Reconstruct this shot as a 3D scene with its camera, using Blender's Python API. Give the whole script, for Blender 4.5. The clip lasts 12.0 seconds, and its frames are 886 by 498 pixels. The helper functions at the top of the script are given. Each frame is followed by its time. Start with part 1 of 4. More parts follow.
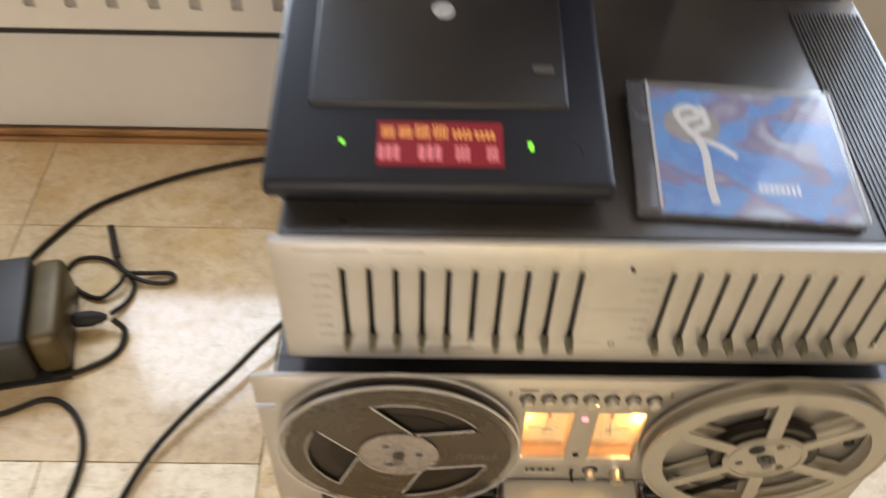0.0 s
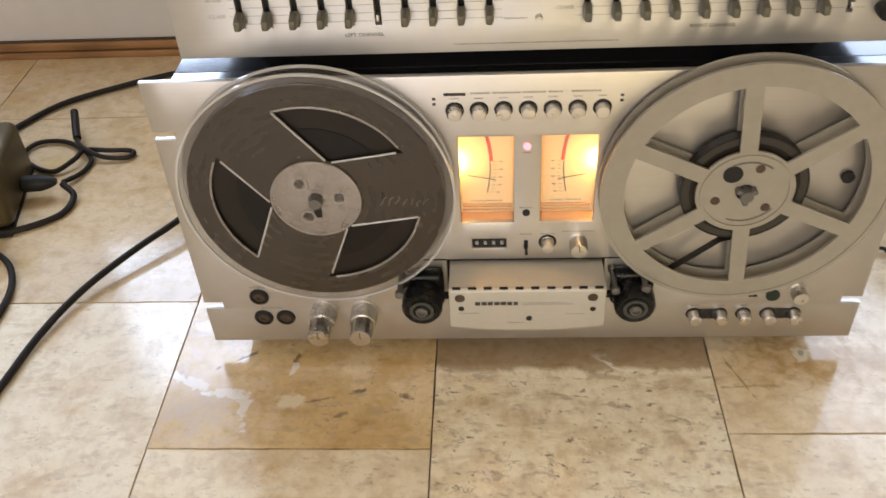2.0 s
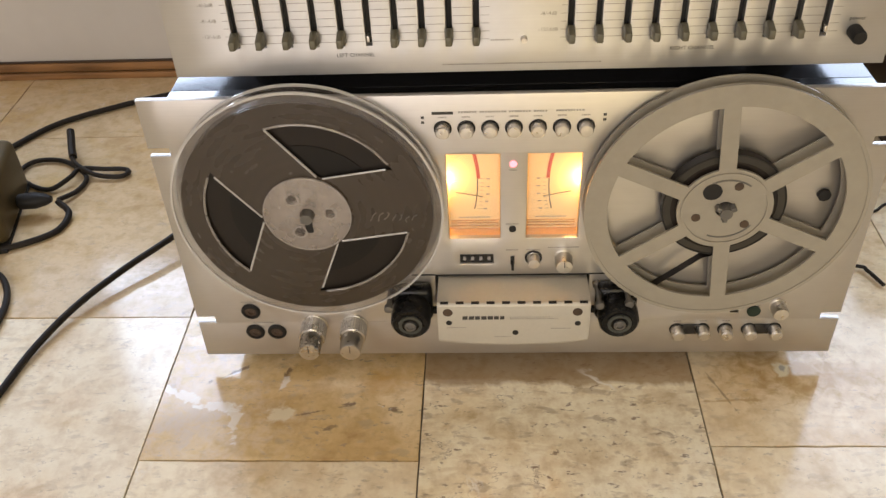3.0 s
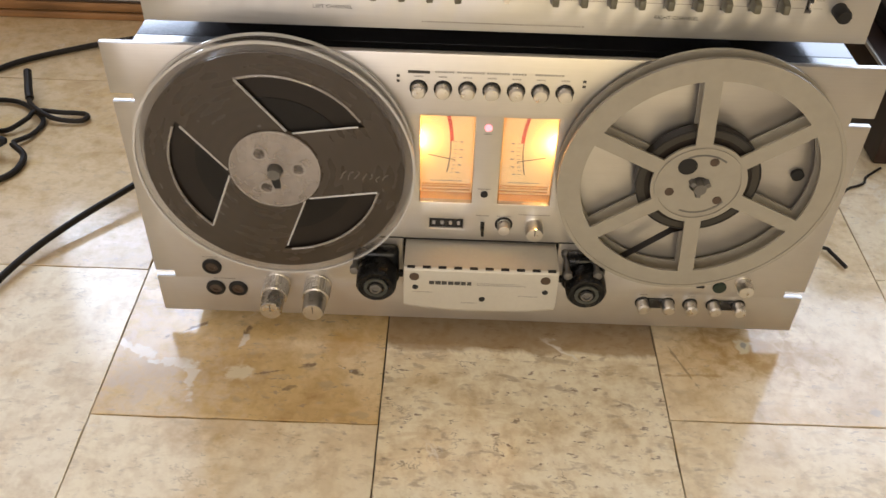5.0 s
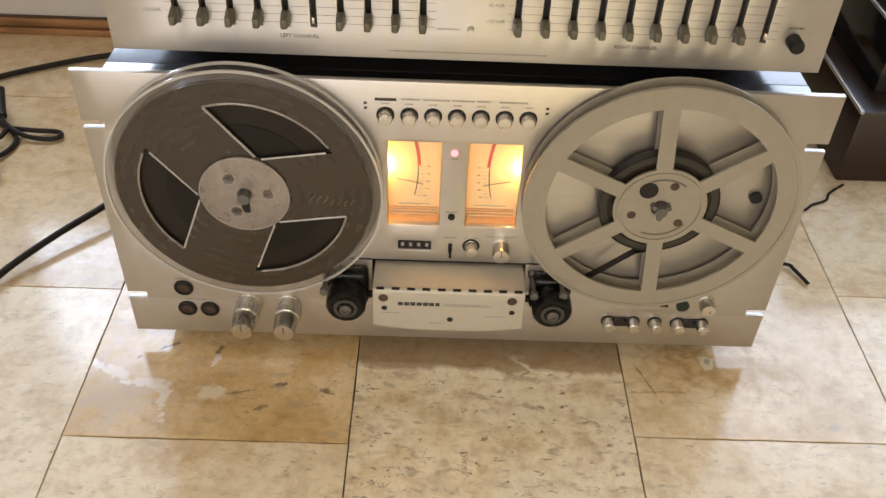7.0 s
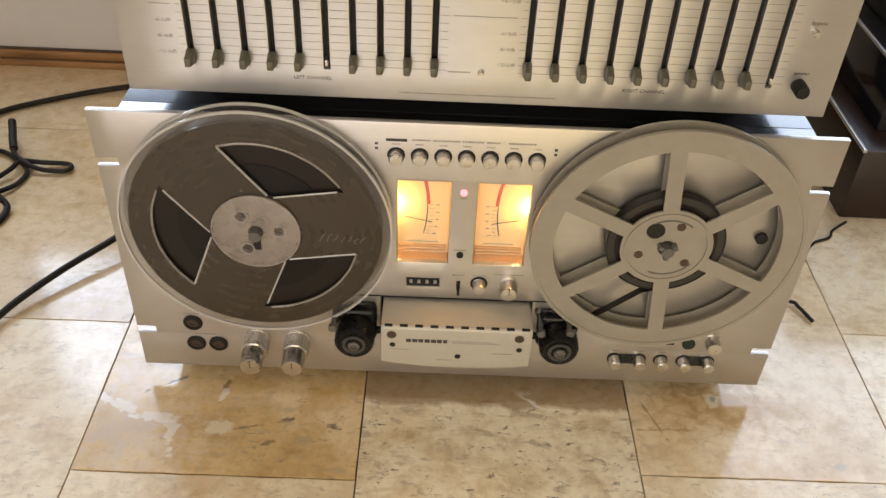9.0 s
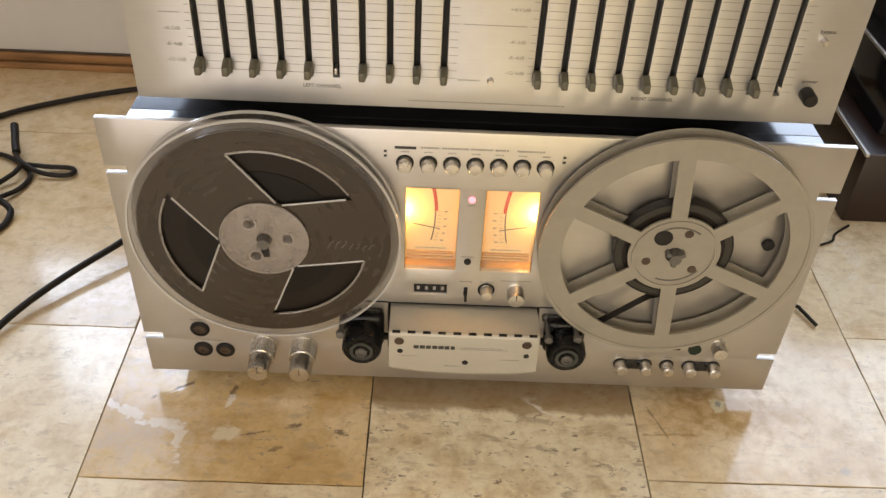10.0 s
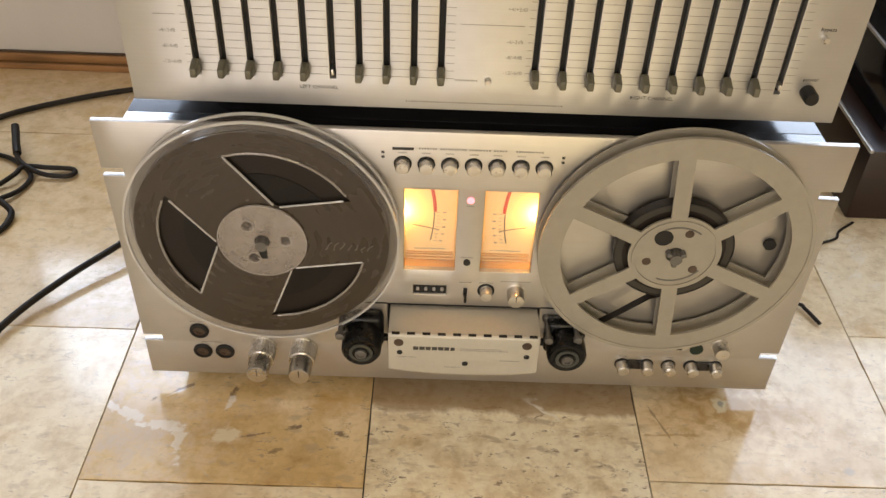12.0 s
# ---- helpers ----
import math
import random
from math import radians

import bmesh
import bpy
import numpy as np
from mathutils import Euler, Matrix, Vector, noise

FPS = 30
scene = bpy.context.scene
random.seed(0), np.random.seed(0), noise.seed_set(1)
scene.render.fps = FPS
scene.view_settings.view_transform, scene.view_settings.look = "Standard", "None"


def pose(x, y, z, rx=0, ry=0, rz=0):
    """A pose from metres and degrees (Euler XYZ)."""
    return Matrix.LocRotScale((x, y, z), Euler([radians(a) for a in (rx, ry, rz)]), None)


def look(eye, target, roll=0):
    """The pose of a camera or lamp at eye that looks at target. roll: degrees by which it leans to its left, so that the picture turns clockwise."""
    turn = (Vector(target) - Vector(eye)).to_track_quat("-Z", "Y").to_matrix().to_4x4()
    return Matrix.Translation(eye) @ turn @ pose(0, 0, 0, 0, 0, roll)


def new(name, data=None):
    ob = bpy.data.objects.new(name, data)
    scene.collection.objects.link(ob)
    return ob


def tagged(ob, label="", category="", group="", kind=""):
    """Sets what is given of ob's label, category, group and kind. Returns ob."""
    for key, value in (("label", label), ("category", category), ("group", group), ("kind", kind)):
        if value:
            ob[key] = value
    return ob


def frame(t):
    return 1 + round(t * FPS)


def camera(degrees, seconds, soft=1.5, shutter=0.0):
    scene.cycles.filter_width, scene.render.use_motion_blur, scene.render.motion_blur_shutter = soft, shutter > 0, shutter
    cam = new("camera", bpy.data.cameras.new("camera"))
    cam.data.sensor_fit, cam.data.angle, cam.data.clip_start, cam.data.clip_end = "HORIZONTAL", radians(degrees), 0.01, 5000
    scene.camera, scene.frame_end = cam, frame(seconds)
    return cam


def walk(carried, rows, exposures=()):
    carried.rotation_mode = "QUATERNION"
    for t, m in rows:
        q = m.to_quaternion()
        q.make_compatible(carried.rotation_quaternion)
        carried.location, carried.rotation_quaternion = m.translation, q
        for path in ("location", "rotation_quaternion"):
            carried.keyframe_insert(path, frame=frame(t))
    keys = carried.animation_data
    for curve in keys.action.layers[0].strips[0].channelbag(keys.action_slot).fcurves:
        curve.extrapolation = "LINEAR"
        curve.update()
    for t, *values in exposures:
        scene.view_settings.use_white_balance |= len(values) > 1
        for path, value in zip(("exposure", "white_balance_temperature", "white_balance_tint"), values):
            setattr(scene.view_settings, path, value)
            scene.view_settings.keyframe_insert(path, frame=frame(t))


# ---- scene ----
cam = camera(53.0, 12.0, soft=1.45, shutter=0.6)
PATH = [
    (0, (-0.119, -0.337, 0.764), (-0.085, 0.979, -0.741), 2.0),
    (0.3, (-0.08, -0.347, 0.665), (-0.059, 1.03, -0.786), -0.1),
    (0.5, (-0.065, -0.368, 0.601), (-0.08, 1.089, -0.77), -1.2),
    (0.6, (-0.061, -0.383, 0.579), (-0.091, 1.117, -0.743), -1.2),
    (1, (-0.051, -0.412, 0.543), (-0.096, 1.131, -0.728), 0.3),
    (1.5, (-0.043, -0.449, 0.543), (-0.107, 1.098, -0.722), -0.3),
    (2, (-0.022, -0.476, 0.508), (-0.14, 1.048, -0.781), -3.6),
    (2.5, (-0.016, -0.491, 0.512), (-0.124, 1.067, -0.738), -3.2),
    (4.5, (-0.029, -0.491, 0.51), (-0.104, 1.071, -0.736), -1.6),
    (5, (-0.025, -0.483, 0.505), (-0.034, 1.028, -0.806), 1.8),
    (5.5, (-0.014, -0.485, 0.505), (0.002, 1.021, -0.811), 0.8),
    (6, (-0.017, -0.485, 0.509), (0.008, 1.027, -0.8), 2.0),
    (6.5, (-0.017, -0.485, 0.517), (0.012, 1.028, -0.79), 2.3),
    (7, (-0.016, -0.483, 0.522), (0.016, 1.034, -0.781), 2.6),
    (9, (-0.022, -0.482, 0.532), (0.007, 1.072, -0.727), 2.9),
    (9.5, (-0.029, -0.481, 0.533), (0.009, 1.07, -0.729), 3.2),
    (10, (-0.031, -0.479, 0.537), (0.009, 1.072, -0.725), 3.1),
    (10.5, (-0.03, -0.478, 0.537), (0.009, 1.072, -0.726), 2.9),
    (11, (-0.028, -0.476, 0.536), (0.0, 1.07, -0.731), 2.5),
    (11.5, (-0.026, -0.474, 0.535), (0.002, 1.069, -0.738), 2.5),
    (12, (-0.026, -0.474, 0.538), (0.0, 1.071, -0.733), 2.5),
]
walk(cam, [(t, look(eye, target, roll)) for t, eye, target, roll in PATH],
     exposures=[(0.0, -0.04, 6700, 15.5), (0.6, -0.38, 6350, 17), (1.1, -0.43, 6100, 18), (1.5, -0.15, 6050, 16), (2.0, -0.20, 6150, 16.5), (4.5, -0.26, 6350, 17), (6.5, -0.29, 6450, 16.5), (9.0, -0.29, 6450, 16), (12.0, -0.22, 6550, 15.5)])

# ---------------------------------------------------------------- world and light
world = bpy.data.worlds.new("sky")
scene.world = world
world.use_nodes = True
wn = world.node_tree.nodes
sky = wn.new("ShaderNodeTexSky")
sky.sky_type, sky.sun_disc = "NISHITA", False
sky.sun_elevation, sky.sun_rotation = radians(48), radians(160)
world.node_tree.links.new(sky.outputs[0], wn["Background"].inputs[0])
wn["Background"].inputs[1].default_value = 0.12


def area_lamp(name, eye, target, w, h, watts, colour):
    data = bpy.data.lights.new(name, "AREA")
    data.shape, data.size, data.size_y = "RECTANGLE", w, h
    data.energy, data.color = watts, colour
    ob = new(name, data)
    ob.matrix_world = look(eye, target)
    return ob


def bulb_lamp(name, place, watts, colour, radius):
    data = bpy.data.lights.new(name, "POINT")
    data.energy, data.color, data.shadow_soft_size = watts, colour, radius
    ob = new(name, data)
    ob.location = place
    return ob


# sky light in the two windows; two unseen fill lamps, one yellow, added behind the camera
# (brighter low down than in the upper panes: small lamps added there for glare)
SKY_BLUE = (0.72, 0.85, 1.0)
area_lamp("window_light", (-0.840, 0.576, 1.075), (-0.7, -0.4, 0.75), 0.98, 1.53, 8.5, SKY_BLUE)
area_lamp("glare_lamp", (-0.475, 0.541, 0.465), (-0.35, -0.4, 0.30), 0.27, 0.31, 3.0, SKY_BLUE)
area_lamp("window_light", (0.930, 0.576, 1.075), (0.8, -0.4, 0.75), 1.12, 1.53, 16, SKY_BLUE)
area_lamp("glare_lamp", (0.680, 0.541, 0.560), (0.5, -0.4, 0.30), 0.48, 0.48, 2.8, SKY_BLUE)
# added fills: one lifts the room, the yellow one tints the metal's reflection
area_lamp("room_fill", (-0.73, -3.02, 1.12), (-0.55, 0, 0.5), 1.60, 2.0, 39, (1.0, 0.912, 0.80))
area_lamp("yellow_fill", (0.45, -3.02, 1.12), (0.4, 0, 0.5), 0.66, 2.0, 21, (1.0, 0.79, 0.33))


# ---------------------------------------------------------------- materials
def shader(name):
    m = bpy.data.materials.new(name)
    m.use_nodes = True
    return m, m.node_tree.nodes, m.node_tree.links, m.node_tree.nodes["Principled BSDF"]


def plain(name, colour, rough=0.5, metal=0.0, vary=0.12, scale=60.0, bump=0.0, stretch=(1, 1, 1), coat=0.0, rough_vary=0.1):
    """A surface with grain at two scales in colour and gloss, and fine relief."""
    m, n, l, b = shader(name)
    tc, mp = n.new("ShaderNodeTexCoord"), n.new("ShaderNodeMapping")
    mp.inputs["Scale"].default_value = stretch
    l.new(tc.outputs["Object"], mp.inputs[0])
    fine, wide = n.new("ShaderNodeTexNoise"), n.new("ShaderNodeTexNoise")
    fine.inputs["Scale"].default_value, fine.inputs["Detail"].default_value = scale, 4
    wide.inputs["Scale"].default_value = scale / 12
    l.new(mp.outputs[0], fine.inputs[0])
    l.new(tc.outputs["Object"], wide.inputs[0])
    mixed = n.new("ShaderNodeMath")
    mixed.operation = "ADD"
    l.new(fine.outputs[0], mixed.inputs[0])
    l.new(wide.outputs[0], mixed.inputs[1])
    ramp = n.new("ShaderNodeMapRange")
    ramp.inputs[1].default_value, ramp.inputs[2].default_value = 0.6, 1.4
    ramp.inputs[3].default_value, ramp.inputs[4].default_value = 1 - vary, 1 + vary
    l.new(mixed.outputs[0], ramp.inputs[0])
    mul = n.new("ShaderNodeVectorMath")
    mul.operation = "SCALE"
    mul.inputs[0].default_value = colour
    l.new(ramp.outputs[0], mul.inputs["Scale"])
    l.new(mul.outputs[0], b.inputs["Base Color"])
    rr = n.new("ShaderNodeMapRange")
    rr.inputs[1].default_value, rr.inputs[2].default_value = 0.6, 1.4
    rr.inputs[3].default_value, rr.inputs[4].default_value = max(0.02, rough - rough_vary), rough + rough_vary
    l.new(mixed.outputs[0], rr.inputs[0])
    l.new(rr.outputs[0], b.inputs["Roughness"])
    b.inputs["Metallic"].default_value = metal
    b.inputs["Coat Weight"].default_value = coat
    if bump:
        bp = n.new("ShaderNodeBump")
        bp.inputs["Strength"].default_value, bp.inputs["Distance"].default_value = bump, 0.0006
        l.new(fine.outputs[0], bp.inputs["Height"])
        l.new(bp.outputs[0], b.inputs["Normal"])
    return m


def glow(name, colour, strength):
    m, n, l, b = shader(name)
    b.inputs["Base Color"].default_value = (*(0.2 * c for c in colour), 1)
    b.inputs["Emission Color"].default_value = (*colour, 1)
    b.inputs["Emission Strength"].default_value = strength
    return m


def clear(name, colour, haze, rough=0.08):
    """Thin clear plastic: part see-through, part hazy, with a glossy skin."""
    m, n, l, b = shader(name)
    b.inputs["Base Color"].default_value = (*colour, 1)
    b.inputs["Roughness"].default_value = rough
    tr = n.new("ShaderNodeBsdfTransparent")
    noise_t = n.new("ShaderNodeTexNoise")
    noise_t.inputs["Scale"].default_value = 5
    rr = n.new("ShaderNodeMapRange")
    rr.inputs[3].default_value, rr.inputs[4].default_value = haze * 0.75, haze * 1.25
    l.new(noise_t.outputs[0], rr.inputs[0])
    mx = n.new("ShaderNodeMixShader")
    l.new(rr.outputs[0], mx.inputs[0])
    l.new(tr.outputs[0], mx.inputs[1])
    l.new(b.outputs[0], mx.inputs[2])
    # clear skin over it
    skin, edge, top = n.new("ShaderNodeBsdfGlossy"), n.new("ShaderNodeLayerWeight"), n.new("ShaderNodeMixShader")
    steep, share = n.new("ShaderNodeMath"), n.new("ShaderNodeMath")
    steep.operation, share.operation = "POWER", "MULTIPLY_ADD"
    steep.inputs[1].default_value = 5.0
    share.inputs[1].default_value, share.inputs[2].default_value = 0.9, 0.045
    edge.inputs[0].default_value = 0.5
    l.new(edge.outputs["Facing"], steep.inputs[0])
    l.new(steep.outputs[0], share.inputs[0])
    skin.inputs["Roughness"].default_value = rough
    b.inputs["Specular IOR Level"].default_value = 0.0
    l.new(share.outputs[0], top.inputs[0])
    l.new(mx.outputs[0], top.inputs[1])
    l.new(skin.outputs[0], top.inputs[2])
    l.new(top.outputs[0], n["Material Output"].inputs[0])
    return m


def seam_mask(n, l, source, start):
    """0 before start, rising to 0.75 within a few millimetres."""
    mr = n.new("ShaderNodeMapRange")
    mr.inputs[1].default_value, mr.inputs[2].default_value = start, start + 0.005
    mr.inputs[3].default_value, mr.inputs[4].default_value = 0.0, 0.75
    l.new(source, mr.inputs[0])
    return mr.outputs[0]


def travertine(name, light, dark, amount, busy=1.0, band=None, marks=()):
    """Polished travertine: clouds, banded brown stains, pits; each tile is shifted by its own random number."""
    m, n, l, b = shader(name)
    geo, info = n.new("ShaderNodeNewGeometry"), n.new("ShaderNodeObjectInfo")
    off = n.new("ShaderNodeVectorMath")
    off.operation = "MULTIPLY_ADD"
    off.inputs[1].default_value = (1, 1, 1)
    sh = n.new("ShaderNodeVectorMath")
    sh.operation = "SCALE"
    sh.inputs[0].default_value = (37.0, 19.0, 11.0)
    l.new(info.outputs["Random"], sh.inputs["Scale"])
    l.new(geo.outputs["Position"], off.inputs[0])
    l.new(sh.outputs[0], off.inputs[2])
    def tex(scale, detail, distort=0.0, stretch=(1, 1, 1)):
        node, mp = n.new("ShaderNodeTexNoise"), n.new("ShaderNodeMapping")
        mp.inputs["Scale"].default_value = stretch
        l.new(off.outputs[0], mp.inputs[0])
        l.new(mp.outputs[0], node.inputs[0])
        node.inputs["Scale"].default_value, node.inputs["Detail"].default_value = scale, detail
        node.inputs["Distortion"].default_value, node.inputs["Roughness"].default_value = distort, 0.6
        return node.outputs[0]

    def ramp(source, p0, c0, p1, c1):
        r = n.new("ShaderNodeValToRGB")
        r.color_ramp.elements[0].position, r.color_ramp.elements[1].position = p0, p1
        r.color_ramp.elements[0].color, r.color_ramp.elements[1].color = (*c0, 1), (*c1, 1)
        l.new(source, r.inputs[0])
        return r.outputs[0]

    def blend(kind, factor, a, c):
        mx = n.new("ShaderNodeMix")
        mx.data_type, mx.blend_type = "RGBA", kind
        if isinstance(factor, float):
            mx.inputs[0].default_value = factor
        else:
            l.new(factor, mx.inputs[0])
        l.new(a, mx.inputs[6])
        l.new(c, mx.inputs[7])
        return mx.outputs[2]

    cloud, vein = tex(8.0, 9, 0.35), tex(34.0, 8, 0.25)
    base = ramp(cloud, amount - 0.045, dark, amount + 0.06, light)
    base = blend("MULTIPLY", 0.22 + 0.20 * busy, base, ramp(vein, 0.37, (0.62, 0.50, 0.35), 0.50, (1, 1, 1)))
    base = blend("MULTIPLY", 0.20 + 0.30 * busy, base, ramp(tex(85.0, 7, 0.1), 0.36, (0.70, 0.60, 0.46), 0.52, (1, 1, 1)))
    base = blend("MULTIPLY", 0.06 + 0.12 * busy, base, ramp(tex(230.0, 5, 0.15), 0.36, (0.66, 0.57, 0.44), 0.54, (1, 1, 1)))
    base = blend("MULTIPLY", 0.16 + 0.22 * busy, base, ramp(tex(24.0, 10, 1.1, (0.7, 1.5, 1.0)), 0.40, (0.72, 0.62, 0.47), 0.47, (1, 1, 1)))
    # grey-brown flecks, a few millimetres long
    fleck = n.new("ShaderNodeRGB")
    fleck.outputs[0].default_value = (0.50, 0.40, 0.27, 1)
    base = blend("MIX", ramp(tex(75.0, 4, 0.3, (0.75, 1.5, 1.0)), 0.575, (0, 0, 0), 0.66, (0.75 * busy, 0.75 * busy, 0.75 * busy)), base, fleck.outputs[0])
    # ochre blooms
    rust = n.new("ShaderNodeRGB")
    rust.outputs[0].default_value = (0.62, 0.40, 0.13, 1)
    base = blend("MIX", ramp(tex(11.0, 5, 0.4), 0.56, (0, 0, 0), 0.74, (0.6, 0.6, 0.6)), base, rust.outputs[0])
    # pits and short cracks, in clusters
    pit = n.new("ShaderNodeMath")
    pit.operation = "MULTIPLY"
    l.new(ramp(tex(120.0, 5, 0.2, (1.0, 2.2, 1.0)), 0.335, (1, 1, 1), 0.375, (0, 0, 0)), pit.inputs[0])
    l.new(ramp(tex(17.0, 3), 0.34, (0, 0, 0), 0.50, (busy, busy, busy)), pit.inputs[1])
    hollow = n.new("ShaderNodeRGB")
    hollow.outputs[0].default_value = (0.27, 0.19, 0.12, 1)
    base = blend("MIX", pit.outputs[0], base, hollow.outputs[0])
    def damp(value):
        mm = n.new("ShaderNodeMath")
        mm.operation = "MULTIPLY"
        mm.inputs[1].default_value = busy
        l.new(value, mm.inputs[0])
        return mm.outputs[0]

    def thread(source, width, mask_scale, lo, hi):
        """Thin contour lines of a noise field, shown in patches only."""
        d = n.new("ShaderNodeMath")
        d.operation = "SUBTRACT"
        d.inputs[1].default_value = 0.5
        l.new(source, d.inputs[0])
        ab = n.new("ShaderNodeMath")
        ab.operation = "ABSOLUTE"
        l.new(d.outputs[0], ab.inputs[0])
        out = n.new("ShaderNodeMath")
        out.operation = "MULTIPLY"
        l.new(ramp(ab.outputs[0], 0.0, (1, 1, 1), width, (0, 0, 0)), out.inputs[0])
        l.new(ramp(tex(mask_scale, 3), lo, (0, 0, 0), hi, (1, 1, 1)), out.inputs[1])
        return out.outputs[0]

    if band is not None:
        # a brown seam across one end of the tile, with a ragged edge
        axes = n.new("ShaderNodeSeparateXYZ")
        l.new(geo.outputs["Position"], axes.inputs[0])
        edge = n.new("ShaderNodeMath")
        edge.operation = "MULTIPLY_ADD"
        edge.inputs[1].default_value = 0.035
        l.new(tex(14.0, 7, 0.8, (1.0, 0.6, 1.0)), edge.inputs[0])
        l.new(axes.outputs["Y"], edge.inputs[2])
        seam = n.new("ShaderNodeRGB")
        seam.outputs[0].default_value = (0.32, 0.195, 0.085, 1)
        base = blend("MIX", seam_mask(n, l, edge.outputs[0], band), base, seam.outputs[0])
    calcite = n.new("ShaderNodeRGB")
    calcite.outputs[0].default_value = (0.90, 0.86, 0.78, 1)
    base = blend("MIX", damp(thread(tex(7.0, 6, 0.6, (1.3, 0.8, 1)), 0.014, 13.0, 0.57, 0.66)), base, calcite.outputs[0])
    base = blend("MIX", damp(thread(tex(19.0, 9, 0.2, (0.8, 1.3, 1)), 0.006, 34.0, 0.55, 0.62)), base, hollow.outputs[0])
    # single blotches of known place: centre, half sizes, turn, colour, strength, softness
    ragged = tex(95.0, 8, 0.5)
    for cx, cy, rx, ry, turn, colour, power, soft_edge in marks:
        mp = n.new("ShaderNodeMapping")
        mp.vector_type = "TEXTURE"
        mp.inputs["Location"].default_value = (cx, cy, 0)
        mp.inputs["Rotation"].default_value = (0, 0, radians(turn))
        mp.inputs["Scale"].default_value = (rx, ry, 1)
        l.new(geo.outputs["Position"], mp.inputs[0])
        ln = n.new("ShaderNodeVectorMath")
        ln.operation = "LENGTH"
        l.new(mp.outputs[0], ln.inputs[0])
        wob = n.new("ShaderNodeMath")
        wob.operation = "MULTIPLY_ADD"
        ripple = 2.4 if max(rx, ry) < 2 * min(rx, ry) and max(rx, ry) < 0.02 else 6.0
        wob.inputs[1].default_value = ripple
        l.new(ragged, wob.inputs[0])
        l.new(ln.outputs["Value"], wob.inputs[2])
        tint = n.new("ShaderNodeRGB")
        tint.outputs[0].default_value = (*colour, 1)
        # the ramp works on an eighth of the distance
        qu = n.new("ShaderNodeMath")
        qu.operation = "MULTIPLY"
        qu.inputs[1].default_value = 0.125
        l.new(wob.outputs[0], qu.inputs[0])
        base = blend("MIX", ramp(qu.outputs[0], 0.118 + ripple / 16 - soft_edge * 0.8, (power, power, power), 0.118 + ripple / 16 + soft_edge * 0.8, (0, 0, 0)), base, tint.outputs[0])
    l.new(base, b.inputs["Base Color"])
    rr = n.new("ShaderNodeMapRange")
    rr.inputs[3].default_value, rr.inputs[4].default_value = 0.08, 0.18
    l.new(vein, rr.inputs[0])
    wear = n.new("ShaderNodeMath")
    wear.operation = "MULTIPLY_ADD"
    wear.inputs[1].default_value = 0.5
    l.new(pit.outputs[0], wear.inputs[0])
    l.new(rr.outputs[0], wear.inputs[2])
    l.new(wear.outputs[0], b.inputs["Roughness"])
    dent = n.new("ShaderNodeMath")
    dent.operation = "MULTIPLY_ADD"
    dent.inputs[1].default_value = -1.0
    l.new(pit.outputs[0], dent.inputs[0])
    soft = n.new("ShaderNodeMath")
    soft.operation = "MULTIPLY"
    soft.inputs[1].default_value = 0.15
    l.new(cloud, soft.inputs[0])
    l.new(soft.outputs[0], dent.inputs[2])
    bp = n.new("ShaderNodeBump")
    bp.inputs["Strength"].default_value, bp.inputs["Distance"].default_value = 0.25, 0.0008
    l.new(dent.outputs[0], bp.inputs["Height"])
    l.new(bp.outputs[0], b.inputs["Normal"])
    return m


def rubbed(name, colour):
    """Hazy plastic with fine turned rings and cloudy finger smears."""
    m, n, l, b = shader(name)
    tc, rings, smear = n.new("ShaderNodeTexCoord"), n.new("ShaderNodeTexWave"), n.new("ShaderNodeTexNoise")
    rings.wave_type, rings.rings_direction = "RINGS", "Y"
    for key, value in (("Scale", 42.0), ("Distortion", 1.6), ("Detail", 4.0), ("Detail Scale", 1.5)):
        rings.inputs[key].default_value = value
    smear.inputs["Scale"].default_value, smear.inputs["Detail"].default_value, smear.inputs["Distortion"].default_value = 26, 9, 0.5
    l.new(tc.outputs["Object"], rings.inputs[0])
    l.new(tc.outputs["Object"], smear.inputs[0])
    both = n.new("ShaderNodeMath")
    both.operation = "MULTIPLY_ADD"
    both.inputs[1].default_value = 0.10
    l.new(rings.outputs[1], both.inputs[0])
    l.new(smear.outputs[0], both.inputs[2])
    for low, high, socket in ((0.86, 1.16, None), (0.20, 0.34, "Roughness")):
        r = n.new("ShaderNodeMapRange")
        r.inputs[1].default_value, r.inputs[2].default_value = 0.30, 0.80
        r.inputs[3].default_value, r.inputs[4].default_value = low, high
        l.new(both.outputs[0], r.inputs[0])
        if socket:
            l.new(r.outputs[0], b.inputs[socket])
            continue
        mul = n.new("ShaderNodeVectorMath")
        mul.operation = "SCALE"
        mul.inputs[0].default_value = colour
        l.new(r.outputs[0], mul.inputs["Scale"])
        l.new(mul.outputs[0], b.inputs["Base Color"])
    return m


def brushed(name, colour, rough, metal=0.85):
    """Metal brushed along x: its gloss spreads up and down."""
    m = plain(name, colour, rough, metal, vary=0.05, scale=900.0, bump=0.05, stretch=(0.02, 1, 1), rough_vary=0.05)
    n, b = m.node_tree.nodes, m.node_tree.nodes["Principled BSDF"]
    up = n.new("ShaderNodeCombineXYZ")
    up.inputs[1].default_value, up.inputs[2].default_value = 1.0, 1.0
    m.node_tree.links.new(up.outputs[0], b.inputs["Tangent"])
    b.inputs["Anisotropic"].default_value = 0.65
    return m


